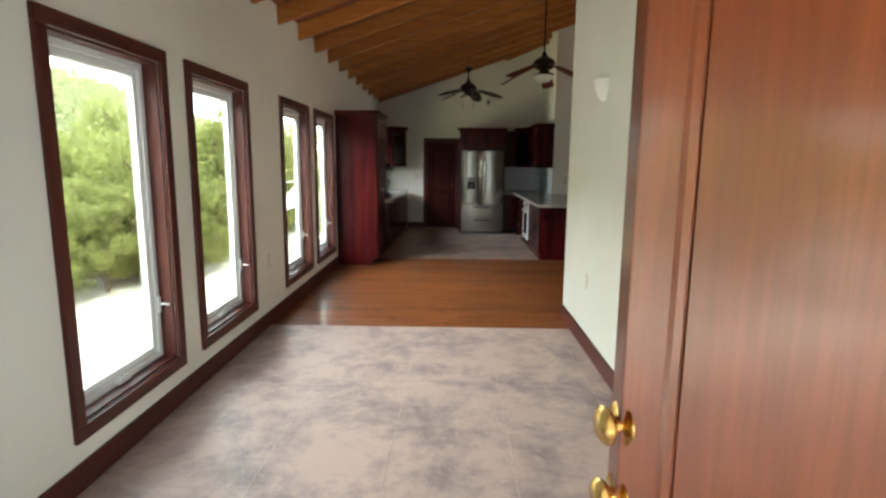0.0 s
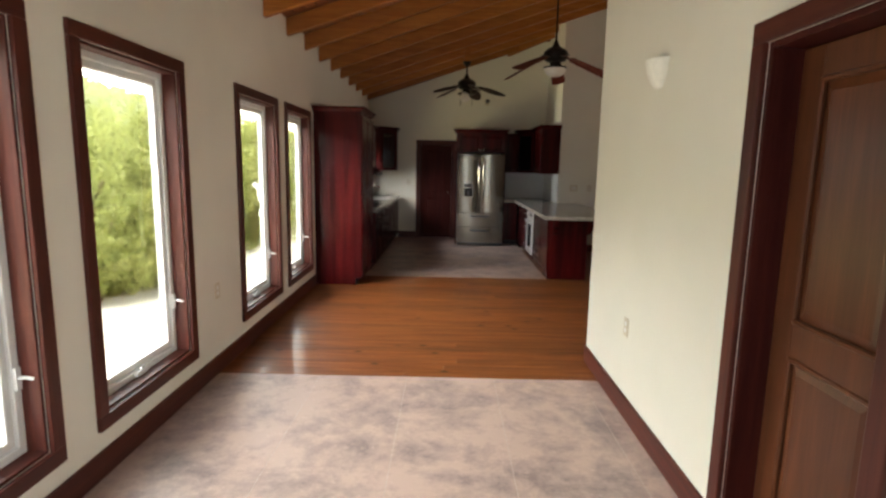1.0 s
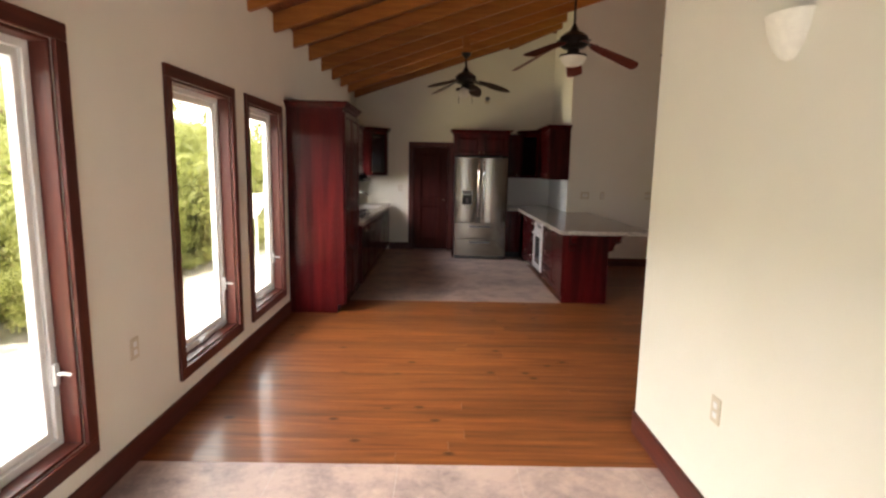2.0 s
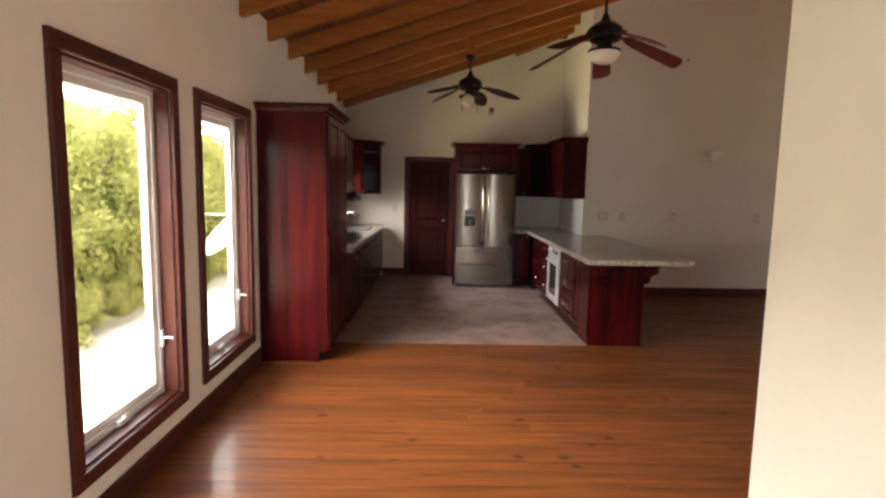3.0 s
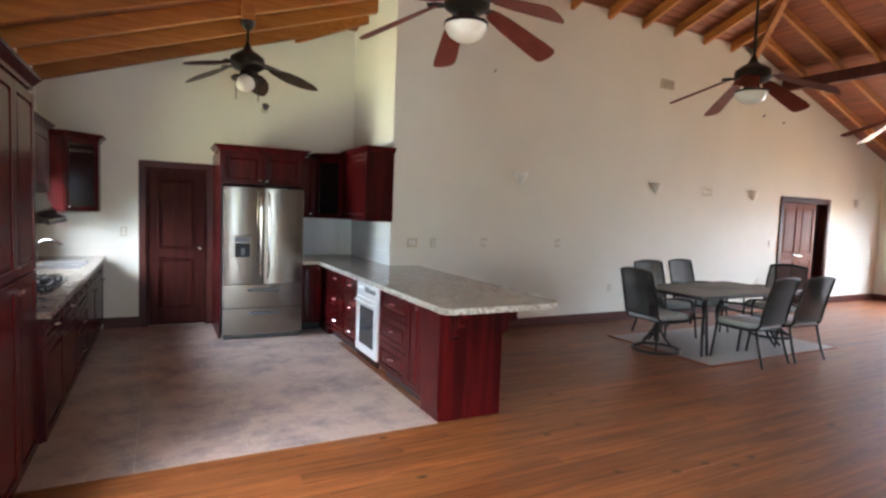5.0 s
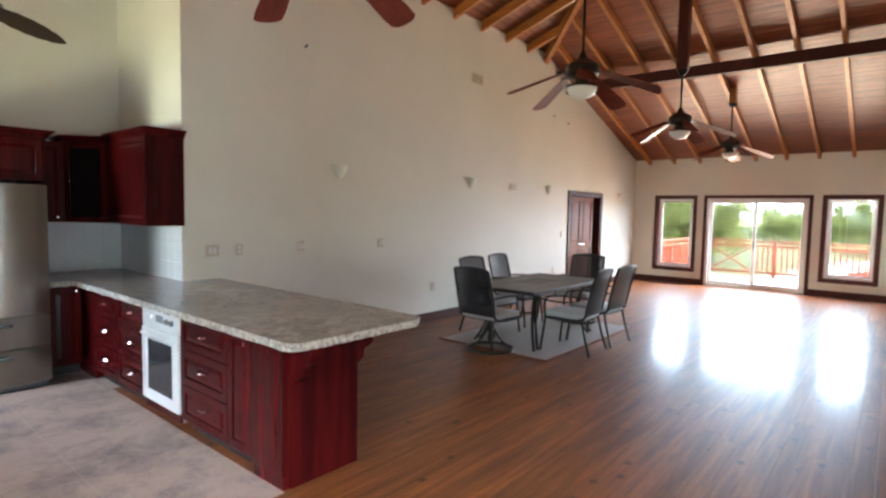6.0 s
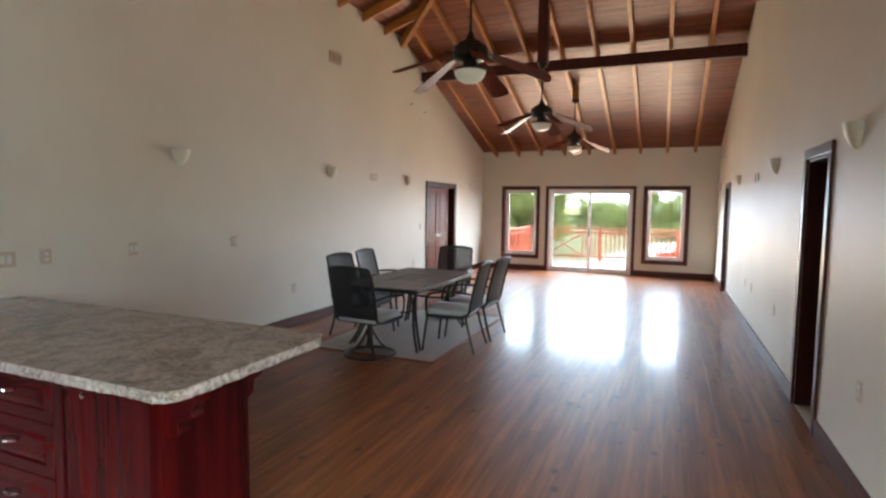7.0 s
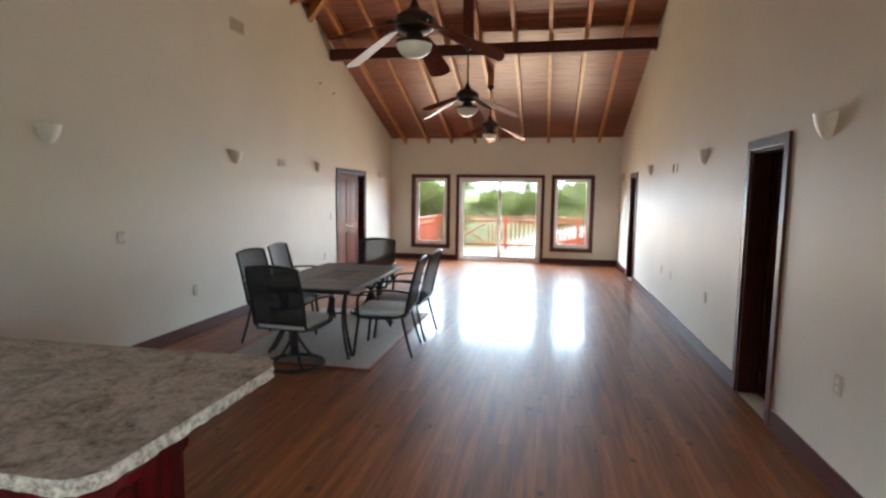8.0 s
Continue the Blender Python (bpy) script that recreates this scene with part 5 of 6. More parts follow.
vent(8.41, 3.74)
for x, z in ((5.15, 3.45), (10.9, 3.52), (11.5, 3.46)):
    hook = thing("wall_hook", pose(x, NORTH_Y, z, 0, 0, 180), "small dark metal hook on the upper wall", "hook", "wall hooks")
    smooth(part("stem", tube([(0, 0, 0), (0, 0.03, 0), (0, 0.045, 0.02)], 0.009, 8), BRONZE, hook))
spot = thing("wall_spot_lamp", pose(2.50, BACK_Y, 2.86, 0, 0, 180), "small grey spot lamp on the kitchen wall", "spot lamp")
smooth(part("base", lathe([(0, 0), (0.05, 0), (0.05, 0.015), (0, 0.02)], 16, pose(0, 0, 0, -90, 0, 0)), PLASTIC, spot))
smooth(part("head", lathe([(0, -0.03), (0.025, -0.03), (0.045, 0.03), (0, 0.03)], 16, pose(0, 0.07, 0.03, -60, 0, 0)), GREY, spot))
smooth(part("arm", tube([(0, 0.01, 0), (0, 0.06, 0.02)], 0.008), GREY, spot))


# ---- table and chairs on the rug ----
rug = thing("rug", pose(0, 0, 0), "flat greyish woven rug with a rust-brown edge under the dining table", "rug")
part("field", box(6.65, 7.95, 0.001, 9.12, 9.45, 0.011, 0.003), RUG, rug)
for x0, y0, x1, y1 in ((6.62, 7.92, 9.15, 7.95), (6.62, 9.45, 9.15, 9.48), (6.62, 7.95, 6.65, 9.45), (9.12, 7.95, 9.15, 9.45)):
    part("edge_binding", box(x0, y0, 0.001, x1, y1, 0.0125, 0.002), RED_DOOR, rug, "rust-brown edge binding")
TBX0, TBX1, TBY0, TBY1, TBZ = 6.68, 8.55, 8.14, 9.16, 0.735
table = thing("dining_table", pose((TBX0 + TBX1) / 2, (TBY0 + TBY1) / 2, 0.011), "dark metal dining table with slate-tiled top and curved legs", "table")
L2, W2 = (TBX1 - TBX0) / 2, (TBY1 - TBY0) / 2
bm = bmesh.new()
for x0, y0, x1, y1 in ((-L2, -W2, L2, -W2 + 0.045), (-L2, W2 - 0.045, L2, W2), (-L2, -W2 + 0.045, -L2 + 0.045, W2 - 0.045), (L2 - 0.045, -W2 + 0.045, L2, W2 - 0.045)):
    add_box(bm, x0, y0, TBZ - 0.05, x1, y1, TBZ - 0.008, 0.008)
part("rim", bm, BLACK, table)
nx, ny = 6, 3
for i in range(nx):
    for j in range(ny):
        tx, ty = (2 * L2 - 0.09) / nx, (2 * W2 - 0.09) / ny
        x0, y0 = -L2 + 0.045 + i * tx, -W2 + 0.045 + j * ty
        mid = j == 1 and i in (2, 3)
        part("tile", box(x0 + 0.003, y0 + 0.003, TBZ - 0.03, x0 + tx - 0.003, y0 + ty - 0.003, TBZ - (0.012 if mid else 0.009), 0.002), BLACK if mid else TABLE_STONE, table)
part("underframe", box(-L2 + 0.05, -W2 + 0.05, TBZ - 0.045, L2 - 0.05, W2 - 0.05, TBZ - 0.031), BLACK, table)
for sx in (-1, 1):
    for sy in (-1, 1):
        x, y = sx * (L2 - 0.36), sy * (W2 - 0.22)
        for dx in (-0.045, 0.045):
            pts = arc((x + sx * 0.12, y + sy * 0.10, TBZ - 0.045), (x - sx * 0.10 + dx, y - sy * 0.07, 0.40), (x + sx * 0.14 + dx, y + sy * 0.14, 0.012), 10)
            smooth(part("leg", tube(pts, 0.016, 8), BLACK, table))
    bm = tube(arc((sx * (L2 - 0.40), -(W2 - 0.24), 0.42), (sx * (L2 - 0.34), 0, 0.36), (sx * (L2 - 0.40), W2 - 0.24, 0.42)), 0.012, 8)
    smooth(part("stretcher", bm, BLACK, table))


def chair(m, swivel, label):
    """Sling patio chair; faces +x in its own frame, seat middle at the origin."""
    ob = thing("dining_chair", m, label, "chair", "chairs round the table")
    # side rails: seat to back in one bent tube
    for s in (-1, 1):
        y = s * 0.255
        pts = arc((0.24, y, 0.40), (-0.24, y, 0.36), (-0.26, y, 0.46), 8) + arc((-0.26, y, 0.46), (-0.30, y * 1.04, 0.70), (-0.38, y * 0.98, 0.97), 8)[1:]
        smooth(part("side_frame", tube(pts, 0.015, 8), BLACK, ob))
        arm = arc((-0.30, y * 1.08, 0.66), (-0.05, y * 1.20, 0.70), (0.17, y * 1.18, 0.655), 8) + arc((0.17, y * 1.18, 0.655), (0.26, y * 1.16, 0.62), (0.22, y * 1.05, 0.40), 6)[1:]
        smooth(part("armrest", tube(arm, 0.014, 8, 0.8), BLACK, ob))
        if not swivel:
            smooth(part("leg", tube(arc((0.22, y * 1.05, 0.41), (0.25, y * 1.06, 0.2), (0.27, y * 1.1, 0.0)), 0.014, 8), BLACK, ob))
            smooth(part("leg", tube(arc((-0.22, y, 0.40), (-0.26, y * 1.03, 0.2), (-0.33, y * 1.08, 0.0)), 0.014, 8), BLACK, ob))
    smooth(part("top_rail", tube(arc((-0.38, -0.25, 0.97), (-0.40, 0, 1.02), (-0.38, 0.25, 0.97)), 0.015, 8), BLACK, ob))
    smooth(part("front_rail", tube([(0.24, -0.255, 0.40), (0.24, 0.255, 0.40)], 0.013, 8), BLACK, ob))
    smooth(part("back_rail", tube([(-0.27, -0.255, 0.46), (-0.27, 0.255, 0.46)], 0.012, 8), BLACK, ob))
    # woven back
    bm = bmesh.new()
    grid = []
    back = arc((-0.265, 0, 0.47), (-0.30, 0, 0.70), (-0.385, 0, 0.985), 8)
    for p in back:
        grid.append([bm.verts.new((p.x - 0.025 * (1 - (2 * k / 6 - 1) ** 2), -0.245 + 0.49 * k / 6, p.z)) for k in range(7)])
    for a_, b_ in zip(grid, grid[1:]):
        for k in range(6):
            bm.faces.new((a_[k], a_[k + 1], b_[k + 1], b_[k]))
    geo = bmesh.ops.solidify(bm, geom=bm.faces[:], thickness=0.004)
    smooth(part("sling_back", bm, SLING, ob, "dark woven sling backrest"))
    part("sling_seat", box(-0.25, -0.245, 0.395, 0.235, 0.245, 0.403), SLING, ob)
    bm = box(-0.25, -0.235, 0.404, 0.25, 0.235, 0.475, 0.03)
    smooth(part("cushion", bm, CUSHION, ob, "pale grey seat cushion"))
    if swivel:
        smooth(part("column", lathe([(0, 0.12), (0.035, 0.12), (0.03, 0.2), (0.045, 0.26), (0.03, 0.33), (0.07, 0.37), (0.07, 0.395), (0, 0.395)], 16), BLACK, ob))
        bm = tube([(0.27 * math.cos(t * math.pi / 12), 0.27 * math.sin(t * math.pi / 12), 0.02) for t in range(25)], 0.018, 8)
        smooth(part("base_ring", bm, BLACK, ob))
        for k in range(4):
            t = radians(45 + 90 * k)
            c_, s_ = math.cos(t), math.sin(t)
            smooth(part("base_leg", tube(arc((0.03 * c_, 0.03 * s_, 0.28), (0.12 * c_, 0.12 * s_, 0.06), (0.265 * c_, 0.265 * s_, 0.025)), 0.014, 8), BLACK, ob))
        for s in (-1, 1):
            smooth(part("rocker_plate", tube([(-0.18, s * 0.06, 0.385), (0.18, s * 0.06, 0.392)], 0.012, 6), BLACK, ob))
    return ob


G = 0.011
chair(pose(6.60, 8.66, G, 0, 0, -4), True, "black swivel patio chair with grey cushion at the table end")
chair(pose(8.95, 8.70, G, 0, 0, 184), True, "black swivel patio chair with sling back at the far table end")
chair(pose(7.32, 7.98, G, 0, 0, 94), False, "black metal patio chair with grey cushion facing the table")
chair(pose(7.98, 7.96, G, 0, 0, 88), False, "black metal patio chair with grey cushion facing the table")
chair(pose(7.42, 9.22, G, 0, 0, -93), False, "black metal patio chair with grey cushion by the long wall")
chair(pose(8.22, 9.30, G, 0, 0, -87), False, "black metal patio chair with grey cushion by the long wall")


# ---- outside ----
def terrain():
    """One sheet: level round the house, rising to wooded hills far off."""
    bm = bmesh.new()
    n = 90
    def sp(k):
        u = 2 * k / n - 1
        return 7.7 + math.copysign(abs(u) ** 2.6, u) * 420
    rows = []
    for i in range(n + 1):
        row = []
        for j in range(n + 1):
            x, y = sp(i), sp(j)
            row.append(bm.verts.new((x, y, ground_z(x, y))))
        rows.append(row)
    for i in range(n):
        for j in range(n):
            bm.faces.new((rows[i][j], rows[i + 1][j], rows[i + 1][j + 1], rows[i][j + 1]))
    return bm


def ground_z(x, y):
    d = max(0.0, -x - 5.0, )
    e = max(0.0, x - 21.0)
    z = -0.30
    z += min(d * 0.10 + max(0, d - 16) * 0.15, 30)
    z += max(0, min((e - 45) * 0.022, 1.6))
    z += max(0, min((y - 18) * 0.08, 2)) * min(1, e * 0.1)
    z += 0.5 * noise.noise(Vector((x * 0.08, y * 0.08, 0.3))) * min(1, (d + e) * 0.1)
    z += 3.0 * noise.noise(Vector((x * 0.018, y * 0.018, 1.3))) * min(1, max(d - 12, 0) * 0.03)
    return z


def ground_mat():
    m, nt, b = material("ground_cover", 0.95)
    v = coords(nt)
    pale = ramp(nt, noise_tex(nt, v, 0.6, 6, 0.65), [(0.38, (0.58, 0.55, 0.49)), (0.62, (0.74, 0.71, 0.65))])
    green = ramp(nt, noise_tex(nt, v, 0.9, 6, 0.7), [(0.35, (0.09, 0.10, 0.03)), (0.65, (0.20, 0.20, 0.07))])
    sep = nt.nodes.new("ShaderNodeSeparateXYZ")
    nt.links.new(v, sep.inputs[0])
    ad = nt.nodes.new("ShaderNodeMath")
    ad.operation = "MULTIPLY_ADD"
    nt.links.new(noise_tex(nt, v, 0.7, 5), ad.inputs[0])
    ad.inputs[1].default_value = 5.0
    nt.links.new(sep.outputs[0], ad.inputs[2])
    mr = node(nt, "ShaderNodeMapRange", From_Min=-4.2, From_Max=-2.0)
    nt.links.new(ad.outputs[0], mr.inputs[0])
    far = node(nt, "ShaderNodeMapRange", From_Min=62.0, From_Max=67.0)
    tilt = nt.nodes.new("ShaderNodeMath")
    tilt.operation = "MULTIPLY_ADD"
    nt.links.new(sep.outputs[1], tilt.inputs[0])
    tilt.inputs[1].default_value = 5.0
    nt.links.new(ad.outputs[0], tilt.inputs[2])
    nt.links.new(tilt.outputs[0], far.inputs[0])
    nt.links.new(mix(nt, far.outputs[0], mix(nt, mr.outputs[0], green, pale), green), b.inputs["Base Color"])
    bump(nt, b, noise_tex(nt, v, 12, 5), 0.3, 0.03)
    return m


smooth(solid("ground", terrain(), ground_mat(), "pale dry ground rising to green hills", "ground", kind="structure"), 80)


def leaf_quads(verts, faces, c, size, rnd):
    """One bent leaf."""
    d = Vector((rnd.gauss(0, 1), rnd.gauss(0, 1), rnd.gauss(0, 0.7))).normalized()
    u = d.orthogonal().normalized()
    u.rotate(Matrix.Rotation(rnd.uniform(0, 6.3), 3, d))
    w = d.cross(u)
    k = len(verts)
    c = Vector(c)
    verts += [c - u * size, c + w * size * 0.42 + d * size * 0.12, c + u * size, c - w * size * 0.42 + d * size * 0.12]
    faces += [(k, k + 1, k + 2, k + 3)]


def tree_meshes(seed, height, spread, leaves, size, low):
    """Tapered trunk with limbs, and a crown of leaf clusters with gaps."""
    rnd = random.Random(seed)
    bm = bmesh.new()
    tips = []
    trunk_h = height * 0.42
    lean = Vector((rnd.uniform(-0.2, 0.2), rnd.uniform(-0.2, 0.2), 0))
    add_tube(bm, [(0, 0, -0.4), lean * 0.3 + Vector((0, 0, trunk_h * 0.5)), lean + Vector((0, 0, trunk_h))], height * 0.022, 7)
    for k in range(9):
        z = rnd.uniform(low, trunk_h)
        a0 = rnd.uniform(0, 6.28)
        r = spread * rnd.uniform(0.45, 0.95)
        e = Vector((math.cos(a0) * r, math.sin(a0) * r, min(height, z + height * rnd.uniform(0.15, 0.55))))
        add_tube(bm, arc((0, 0, z), (e.x * 0.4, e.y * 0.4, z + (e.z - z) * 0.3), e, 5), height * 0.009, 5)
        tips += [e, Vector((e.x * 0.6, e.y * 0.6, z + (e.z - z) * 0.6))]
    for k in range(26):
        a0, r = rnd.uniform(0, 6.28), spread * math.sqrt(rnd.random())
        tips.append(Vector((math.cos(a0) * r, math.sin(a0) * r, low + (height - low) * (rnd.random() ** 0.8) * (1 - 0.45 * (r / spread) ** 2))))
    me_t = to_mesh("trunk", bm, BARK)
    verts, faces = [], []
    for _ in range(leaves):
        t = rnd.choice(tips)
        rad = spread * 0.26
        o = Vector((rnd.gauss(0, 1), rnd.gauss(0, 1), rnd.gauss(0, 0.8)))
        o = o.normalized() * rad * rnd.random() ** 0.4
        leaf_quads(verts, faces, t + o, size * rnd.uniform(0.7, 1.3), rnd)
    me_c = bpy.data.meshes.new("crown")
    me_c.from_pydata([tuple(v) for v in verts], [], faces)
    me_c.materials.append(LEAF)
    return me_t, me_c


def tree(meshes, m, label, group):
    ob = thing("tree", m, label, "tree", group)
    for nm, me in zip(("trunk", "crown"), meshes):
        o = new(nm, me)
        o.parent = ob
    return ob


rnd = random.Random(11)
heights = (3.4, 2.6, 4.2)
kinds = [tree_meshes(3, 3.4, 1.6, 15000, 0.055, 0.25), tree_meshes(8, 2.6, 1.4, 13000, 0.05, 0.1), tree_meshes(21, 4.2, 1.9, 16000, 0.062, 0.4)]


def plant(k, x, y, tall, label, group):
    s = tall / heights[k % 3] * rnd.uniform(0.88, 1.12)
    tree(kinds[k % 3], Matrix.Translation((x, y, ground_z(x, y))) @ pose(0, 0, 0, 0, 0, rnd.uniform(0, 360)) @ Matrix.Scale(s, 4), label, group)


for k in range(13):
    y = 3.2 + k * 1.15
    plant(k, -3.5 - rnd.random() * 0.7 - max(0, 5.5 - y) * 1.1, y, 1.5 if y < 6 else (2.0 if y < 9 else 3.0), "sunlit bushy green shrub outside the windows", "shrubs outside the windows")
for k in range(11):
    y = 5.6 + k * 0.75
    plant(k + 1, -2.75 - rnd.random() * 0.35 - max(0, 7.0 - y) * 0.5, y, 1.0 + 0.4 * rnd.random(), "low sunlit shrub at the edge of the yard", "shrubs outside the windows")
for k in range(16):
    y = -2.0 + k * 1.7 + rnd.uniform(-0.5, 0.5)
    plant(k + 1, -6.6 - rnd.random() * 2.5, y, 1.7 if y < 8 else 2.5, "sunlit green tree on the slope outside the windows", "trees outside the windows")
for k in range(14):
    y = -9.0 + k * 2.9 + rnd.uniform(-0.8, 0.8)
    plant(k + 2, -12.5 - rnd.random() * 5, y, 2.5, "sunlit green tree further up the slope", "trees outside the windows")
for k, (x, y, tall) in enumerate(((24.5, 10.9, 2.9), (26.0, 12.2, 3.4), (23.4, 12.5, 3.0), (29.5, 13.6, 3.4), (48.0, 9.2, 2.6), (44.0, 7.4, 3.0), (47.0, 6.2, 3.4), (41.0, 4.6, 3.4), (43.0, 3.2, 3.8), (38.0, 2.6, 3.2), (55.0, 12.5, 3.2))):
    plant(k, x, y, tall, "sunlit green tree beyond the deck", "trees beyond the deck")
# unseen trees that block the sky and send green light and reflections to the entry
for k in range(9):
    x, y = -7.0 + k * 2.1 + rnd.uniform(-0.5, 0.5), -8.2 - rnd.random() * 2.0
    plant(k, x, y, 3.7, "unseen sunlit green tree opposite the entry, blocking the low sky", "trees by the entry")


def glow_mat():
    """Glow standing in for hazy bright sky low over the horizon, strong enough to fill the rooms."""
    m = bpy.data.materials.new("haze_glow")
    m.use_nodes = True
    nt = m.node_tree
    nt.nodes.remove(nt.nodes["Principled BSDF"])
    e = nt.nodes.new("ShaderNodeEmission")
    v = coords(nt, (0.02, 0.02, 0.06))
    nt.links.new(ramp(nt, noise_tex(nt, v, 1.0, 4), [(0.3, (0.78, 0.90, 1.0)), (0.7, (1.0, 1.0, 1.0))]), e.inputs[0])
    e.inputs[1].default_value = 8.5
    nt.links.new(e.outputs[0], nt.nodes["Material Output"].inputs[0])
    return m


# glowing ring added all round, sending low flat light in through the windows
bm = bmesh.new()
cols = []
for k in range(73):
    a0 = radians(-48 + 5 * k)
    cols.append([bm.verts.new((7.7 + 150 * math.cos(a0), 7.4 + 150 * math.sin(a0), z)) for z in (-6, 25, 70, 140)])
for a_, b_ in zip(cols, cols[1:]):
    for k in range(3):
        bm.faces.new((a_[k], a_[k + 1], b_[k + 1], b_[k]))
solid("backdrop", bm, glow_mat(), "glowing ring standing in for bright hazy sky behind the hills", "sky", kind="structure")

verts, faces = [], []
for _ in range(52000):
    if rnd.random() < 0.72:
        x = -15 - 75 * rnd.random() ** 1.6
        y = 8 + (x * 1.6 - 10) * (rnd.random() * 2 - 1)
    else:
        x = 52 + 80 * rnd.random()
        y = 7 + (x * 0.75) * (rnd.random() * 2 - 1)
    far = abs(x)
    bumpz = max(0.0, noise.noise(Vector((x * 0.22, y * 0.22, 2.0))) + 0.35) * 2.6
    leaf_quads(verts, faces, (x, y, ground_z(x, y) + bumpz * rnd.random() ** 0.5), (0.20 + far * 0.006) * rnd.uniform(0.7, 1.4), rnd)
me = bpy.data.meshes.new("hillside_scrub")
me.from_pydata([tuple(v) for v in verts], [], faces)
me.materials.append(HILL_LEAF)
tagged(new("hillside_scrub", me), "dense green scrub covering the far hillsides", "scrub", kind="stuff")

# satellite dish on a pole outside the west windows
dish = thing("satellite_dish", pose(-1.5, 10.35, -0.31), "white satellite dish on a short pole outside the window", "satellite dish")
aim = Vector((-0.52, -0.5, 0.62)).normalized()
turn = Matrix.Translation((0, 0, 1.08)) @ aim.to_track_quat("Z", "Y").to_matrix().to_4x4()
smooth(part("pole", tube([(0.03, 0.03, 0), (0.03, 0.03, 1.02)], 0.028, 10), WHITE, dish))
smooth(part("reflector", lathe([(0.0, 0.0), (0.14, 0.010), (0.28, 0.046), (0.385, 0.095), (0.39, 0.10), (0.375, 0.106), (0.27, 0.062), (0.14, 0.026), (0.0, 0.018)], 32, turn), WHITE, dish))
horn = Vector((0, 0, 1.08)) + aim * 0.55
for edge in ((0.0, 0.36, 0.10), (0.0, -0.36, 0.10)):
    smooth(part("feed_arm", tube([turn @ Vector(edge), horn], 0.012, 8), WHITE, dish))
part("receiver", box(-0.04, -0.04, -0.06, 0.04, 0.04, 0.06, 0.012), WHITE, dish).matrix_basis = Matrix.Translation(horn) @ aim.to_track_quat("Z", "Y").to_matrix().to_4x4()

# deck and railing to the east
DX1 = 19.2
deck = thing("deck", pose(0, 0, 0), "pale sun-bleached timber deck outside the glass door", "deck", kind="structure")
dk = to_mesh("deck_board", box(0, -0.068, -0.03, DX1 - EAST_X - T, 0.068, 0.0, 0.004), DECK_PAINT)
for k in range(48):
    o = new("deck_board", dk)
    o.parent = deck
    o.matrix_basis = pose(EAST_X + T + 0.004, 3.1 + k * 0.145, -0.06)
part("deck_frame", box(EAST_X + T + 0.02, 3.05, -0.30, DX1 - 0.02, 10.05, -0.092), RED_RAIL, deck)


def railing(p, q, label):
    p, q = Vector(p), Vector(q)
    d_ = (q - p)
    L = d_.length
    ob = thing("deck_railing", pose(p.x, p.y, -0.058, 0, 0, math.degrees(math.atan2(d_.y, d_.x))), label, "railing", "deck railings")
    n = max(1, round(L / 2.2))
    st = L / n
    for k in range(n + 1):
        part("post", box(k * st - 0.05, -0.05, 0, k * st + 0.05, 0.05, 1.0, 0.006), RED_RAIL, ob)
    part("top_rail", box(-0.05, -0.07, 1.0, L + 0.05, 0.07, 1.045, 0.006), RED_RAIL, ob)
    for k in range(n):
        a_, b_ = k * st + 0.05, (k + 1) * st - 0.05
        part("bottom_rail", box(a_, -0.025, 0.10, b_, 0.025, 0.16), RED_RAIL, ob)
        part("middle_rail", box(a_, -0.025, 0.86, b_, 0.025, 0.92), RED_RAIL, ob)
        if k % 3 == 2:
            c_ = (a_ + b_) / 2
            for s in (1, -1):
                z0, z1 = (0.16, 0.86) if s > 0 else (0.86, 0.16)
                part("cross_brace", tube([(c_ - 0.55, s * 0.012, z0), (c_ + 0.55, s * 0.012, z1)], 0.022, 4), RED_RAIL, ob)
            for i in range(9):
                x = c_ + (0.58 + 0.125 * (i % 5)) * (1 if i < 5 else -1)
                if a_ + 0.02 < x < b_ - 0.02:
                    part("baluster", box(x - 0.016, -0.016, 0.16, x + 0.016, 0.016, 0.86), RED_RAIL, ob)
        else:
            m = int((b_ - a_) / 0.13)
            for i in range(1, m):
                x = a_ + (b_ - a_) * i / m
                part("baluster", box(x - 0.016, -0.016, 0.16, x + 0.016, 0.016, 0.86), RED_RAIL, ob)
    return ob


railing((DX1 - 0.07, 3.2, 0), (DX1 - 0.07, 9.9, 0), "red-painted wooden deck railing with balusters and a crossed panel")
railing((EAST_X + T + 0.1, 9.95, 0), (DX1 - 0.2, 9.95, 0), "red-painted wooden deck railing along the side")
shed = thing("garden_shed", pose(20.2, 1.5, -0.32), "low shed with a red-painted sloping roof beyond the deck", "shed")
part("wall", box(0.2, 0.2, 0.0, 3.2, 4.3, 0.42), RED_RAIL, shed)
part("roof", prism([(0.0, 0.40), (4.55, 0.40), (4.55, 0.45), (2.3, 0.98), (0.0, 0.45)], 0, 0.0, 3.4), RED_RAIL, shed, "red-painted roof")

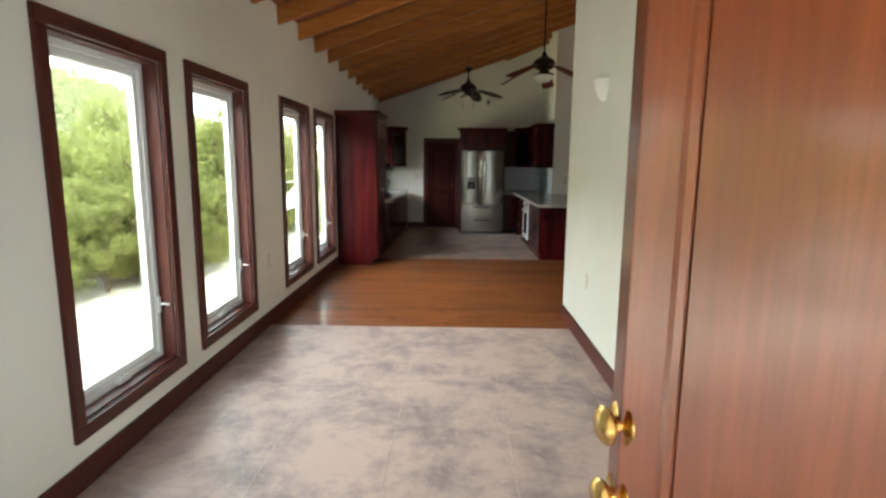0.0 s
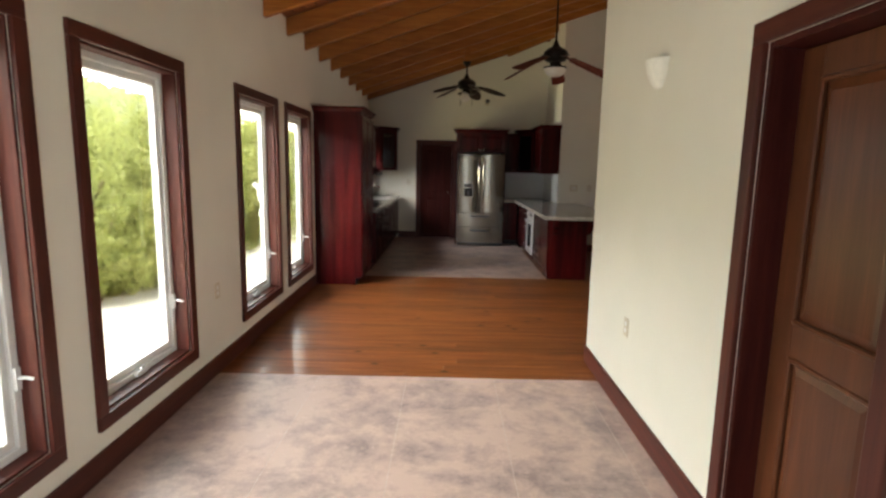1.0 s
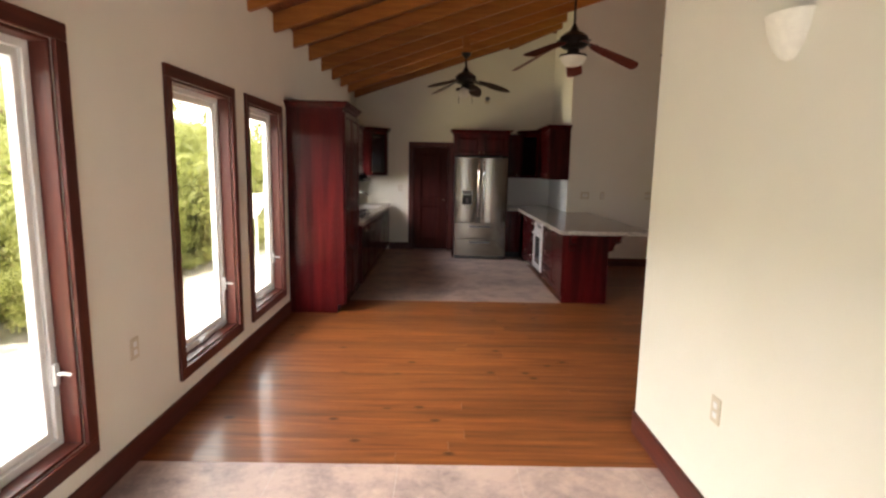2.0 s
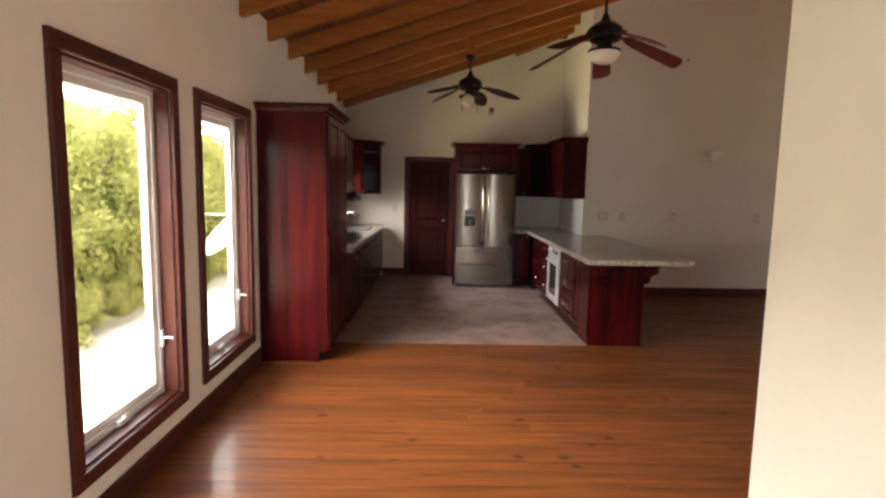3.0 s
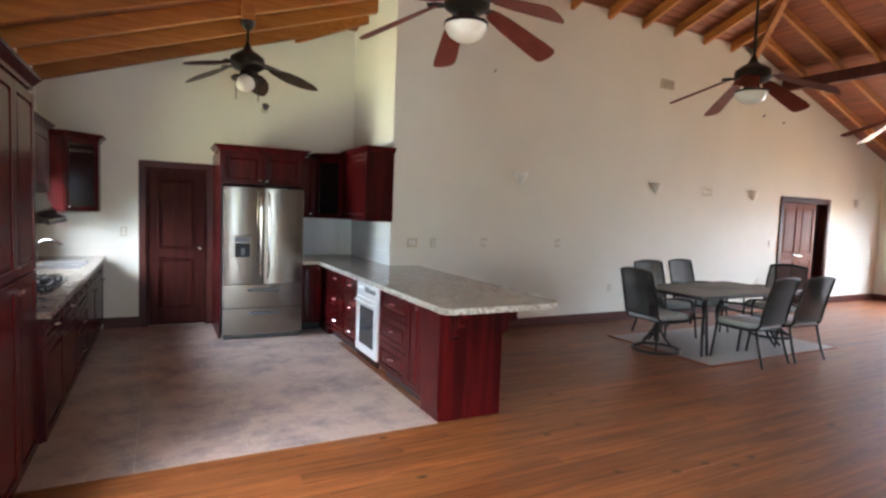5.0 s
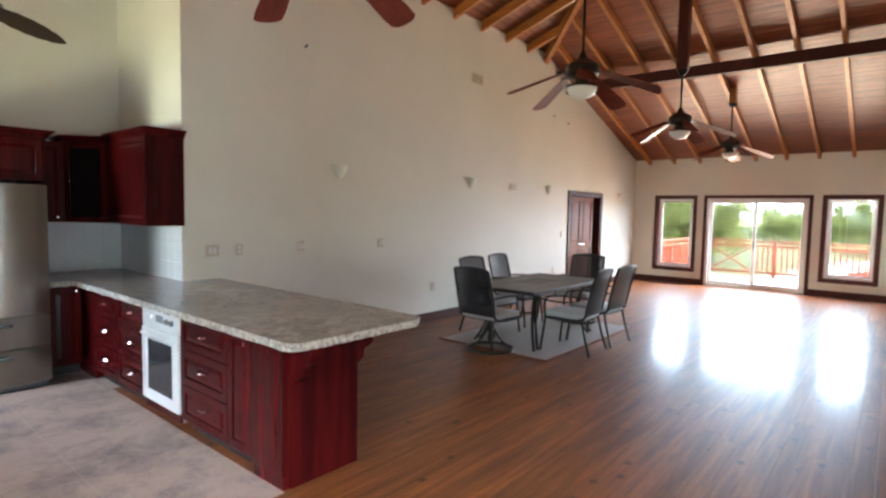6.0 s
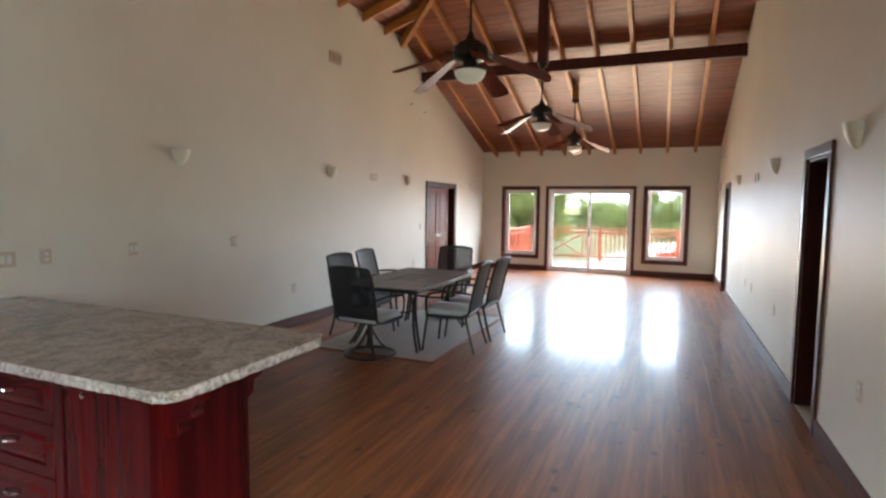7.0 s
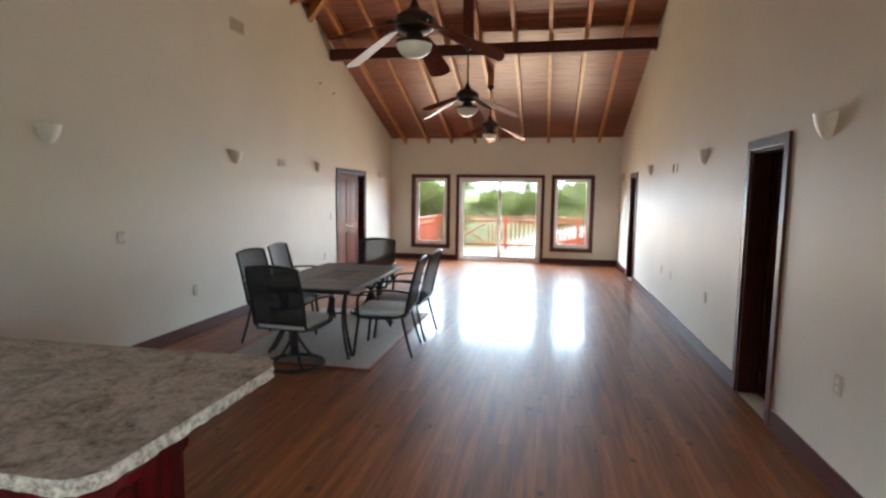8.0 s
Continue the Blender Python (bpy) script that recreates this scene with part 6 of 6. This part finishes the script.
# white glazed wall tiles behind the worktops
splash = thing("backsplash", pose(0, 0, 0), "white glazed tile backsplash behind the worktops", "backsplash", kind="structure")
ts = 0.152
tme = {}
def splash_run(axis, face, inward, u0, u1, z0=0.907, rows_=3):
    n_ = int((u1 - u0) / ts)
    w_ = (u1 - u0) / n_
    key = (axis, round(w_, 4), inward)
    if key not in tme:
        q = (-w_ / 2 + 0.001, w_ / 2 - 0.001)
        lo, hi = sorted((inward * 0.001, inward * 0.009))
        hz = 0.176
        tme[key] = to_mesh("tile", box(lo, q[0], 0.001, hi, q[1], hz - 0.001, 0.0015) if axis == 0 else box(q[0], lo, 0.001, q[1], hi, hz - 0.001, 0.0015), SPLASH)
    for i in range(n_):
        for j in range(rows_):
            o = new("tile", tme[key])
            o.parent = splash
            u = u0 + (i + 0.5) * w_
            o.matrix_basis = pose(face, u, z0 + j * 0.176) if axis == 0 else pose(u, face, z0 + j * 0.176)
splash_run(0, 0.0, 1, 8.06, 9.85)
splash_run(0, 0.0, 1, 9.86, 11.14, rows_=1)
splash_run(0, 0.0, 1, 11.15, 11.72)
splash_run(1, BACK_Y, -1, 2.85, RETURN_X - 0.01)
splash_run(0, RETURN_X, -1, NORTH_Y + 0.002, BACK_Y - 0.012)

# unseen porch-like box, added to limit light at the entry and shape the leaf's reflections
wall("light_screen_front", 1, -4.2, -T, -1.0, 6.0, [(0.2, 5.6, 0.0, 1.95)], [(6.0, 2.7), (-1.0, 2.7)])
wall("light_screen_west", 0, -1.0, -T, -4.2, ENTRY_Y - T, [], [(ENTRY_Y - T, 2.7), (-4.2, 2.7)])
wall("light_screen_east", 0, 6.0, T, -4.2, ENTRY_Y - T, [], [(ENTRY_Y - T, 2.7), (-4.2, 2.7)])
solid("light_screen_floor", box(-1.0, -4.2, -0.2, 6.0, ENTRY_Y - 1.65, -0.002), GROUT, "cement floor of the unseen light screen before the entry", "porch floor", kind="structure")
solid("light_screen_ceiling", box(-1.0, -4.2, 2.66, 6.0, ENTRY_Y - T - 0.002, 2.74), CEIL_BOARD_X, "board ceiling of the unseen light screen before the entry", "porch ceiling", kind="structure")

# ---- floor pieces ----
trnd = random.Random(17)


def lay(name, me, x, y):
    o = new(name, me)
    o.parent = floor
    o.location = (x, y, -0.0005)
    if name == "plank":
        o.rotation_euler = (radians(trnd.uniform(-0.12, 0.12)), radians(trnd.uniform(-0.006, 0.006)), 0)
    return o


def slab_mesh(name, w_, l_, gap, mat, bev=0.002, end=None):
    end = gap if end is None else end
    return to_mesh(name, box(gap / 2, end / 2, -0.021, w_ - gap / 2, l_ - end / 2, 0.0, bev), mat)


def tiled(x0, x1, y0, y1, xs_, ys_):
    xs_ = [x0] + [x for x in xs_ if x0 + 0.02 < x < x1 - 0.02] + [x1]
    ys_ = [y0] + [y for y in sorted(ys_) if y0 + 0.02 < y < y1 - 0.02] + [y1]
    cache = {}
    for a_, b_ in zip(xs_, xs_[1:]):
        for c_, d_ in zip(ys_, ys_[1:]):
            key = (round(b_ - a_, 3), round(d_ - c_, 3))
            if key not in cache:
                cache[key] = slab_mesh("tile", b_ - a_, d_ - c_, 0.004, TILE, 0.0008, 0.001)
            lay("tile", cache[key], a_, c_)


tiled(0.0, HALL_X, ENTRY_Y - 1.4, TILE_Y, [0.775 + 0.648 * k for k in range(4)], [TILE_Y - 1.3 * k for k in range(1, 6)])
tiled(0.0, PX + 0.02, KITCHEN_Y, BACK_Y, [0.48 + 0.648 * k for k in range(5)], [KITCHEN_Y + 0.648 * k for k in range(1, 7)])
for x1, y0, y1 in ((HALL_X, ENTRY_Y - 1.4, TILE_Y), (PX + 0.02, KITCHEN_Y, BACK_Y)):
    solid("floor_grout", box(0.001, y0 + 0.001, -0.0215, x1 - 0.001, y1 - 0.001, -0.0022), GROUT, "pale cement joints between the floor tiles", "grout", kind="structure")
PWID = 0.128
prnd = random.Random(5)
pl_cache = {}
def plank_rows(x0, x1, y0, y1, longest):
    n_ = round((y1 - y0) / PWID)
    w_ = (y1 - y0) / n_
    for k in range(n_):
        x = x0
        first = True
        while x < x1 - 0.01:
            ln_ = round(prnd.uniform(0.45, 1.0) * longest if first else longest * prnd.choice((0.8, 1.0, 1.1)), 1)
            first = False
            if x1 - (x + ln_) < 0.6:
                ln_ = x1 - x
            ln_ = min(ln_, x1 - x)
            key = (round(ln_, 2), round(w_, 4))
            if key not in pl_cache:
                pl_cache[key] = slab_mesh("plank", ln_, w_, 0.001, PLANK, 0.0009)
            lay("plank", pl_cache[key], x, y0 + k * w_)
            x += ln_
plank_rows(0.0, EAST_X, CORNER_Y, KITCHEN_Y, 3.9)
plank_rows(0.0, HALL_X, TILE_Y, CORNER_Y, 2.2)
plank_rows(PX + 0.02, EAST_X, KITCHEN_Y, NORTH_Y, 3.9)
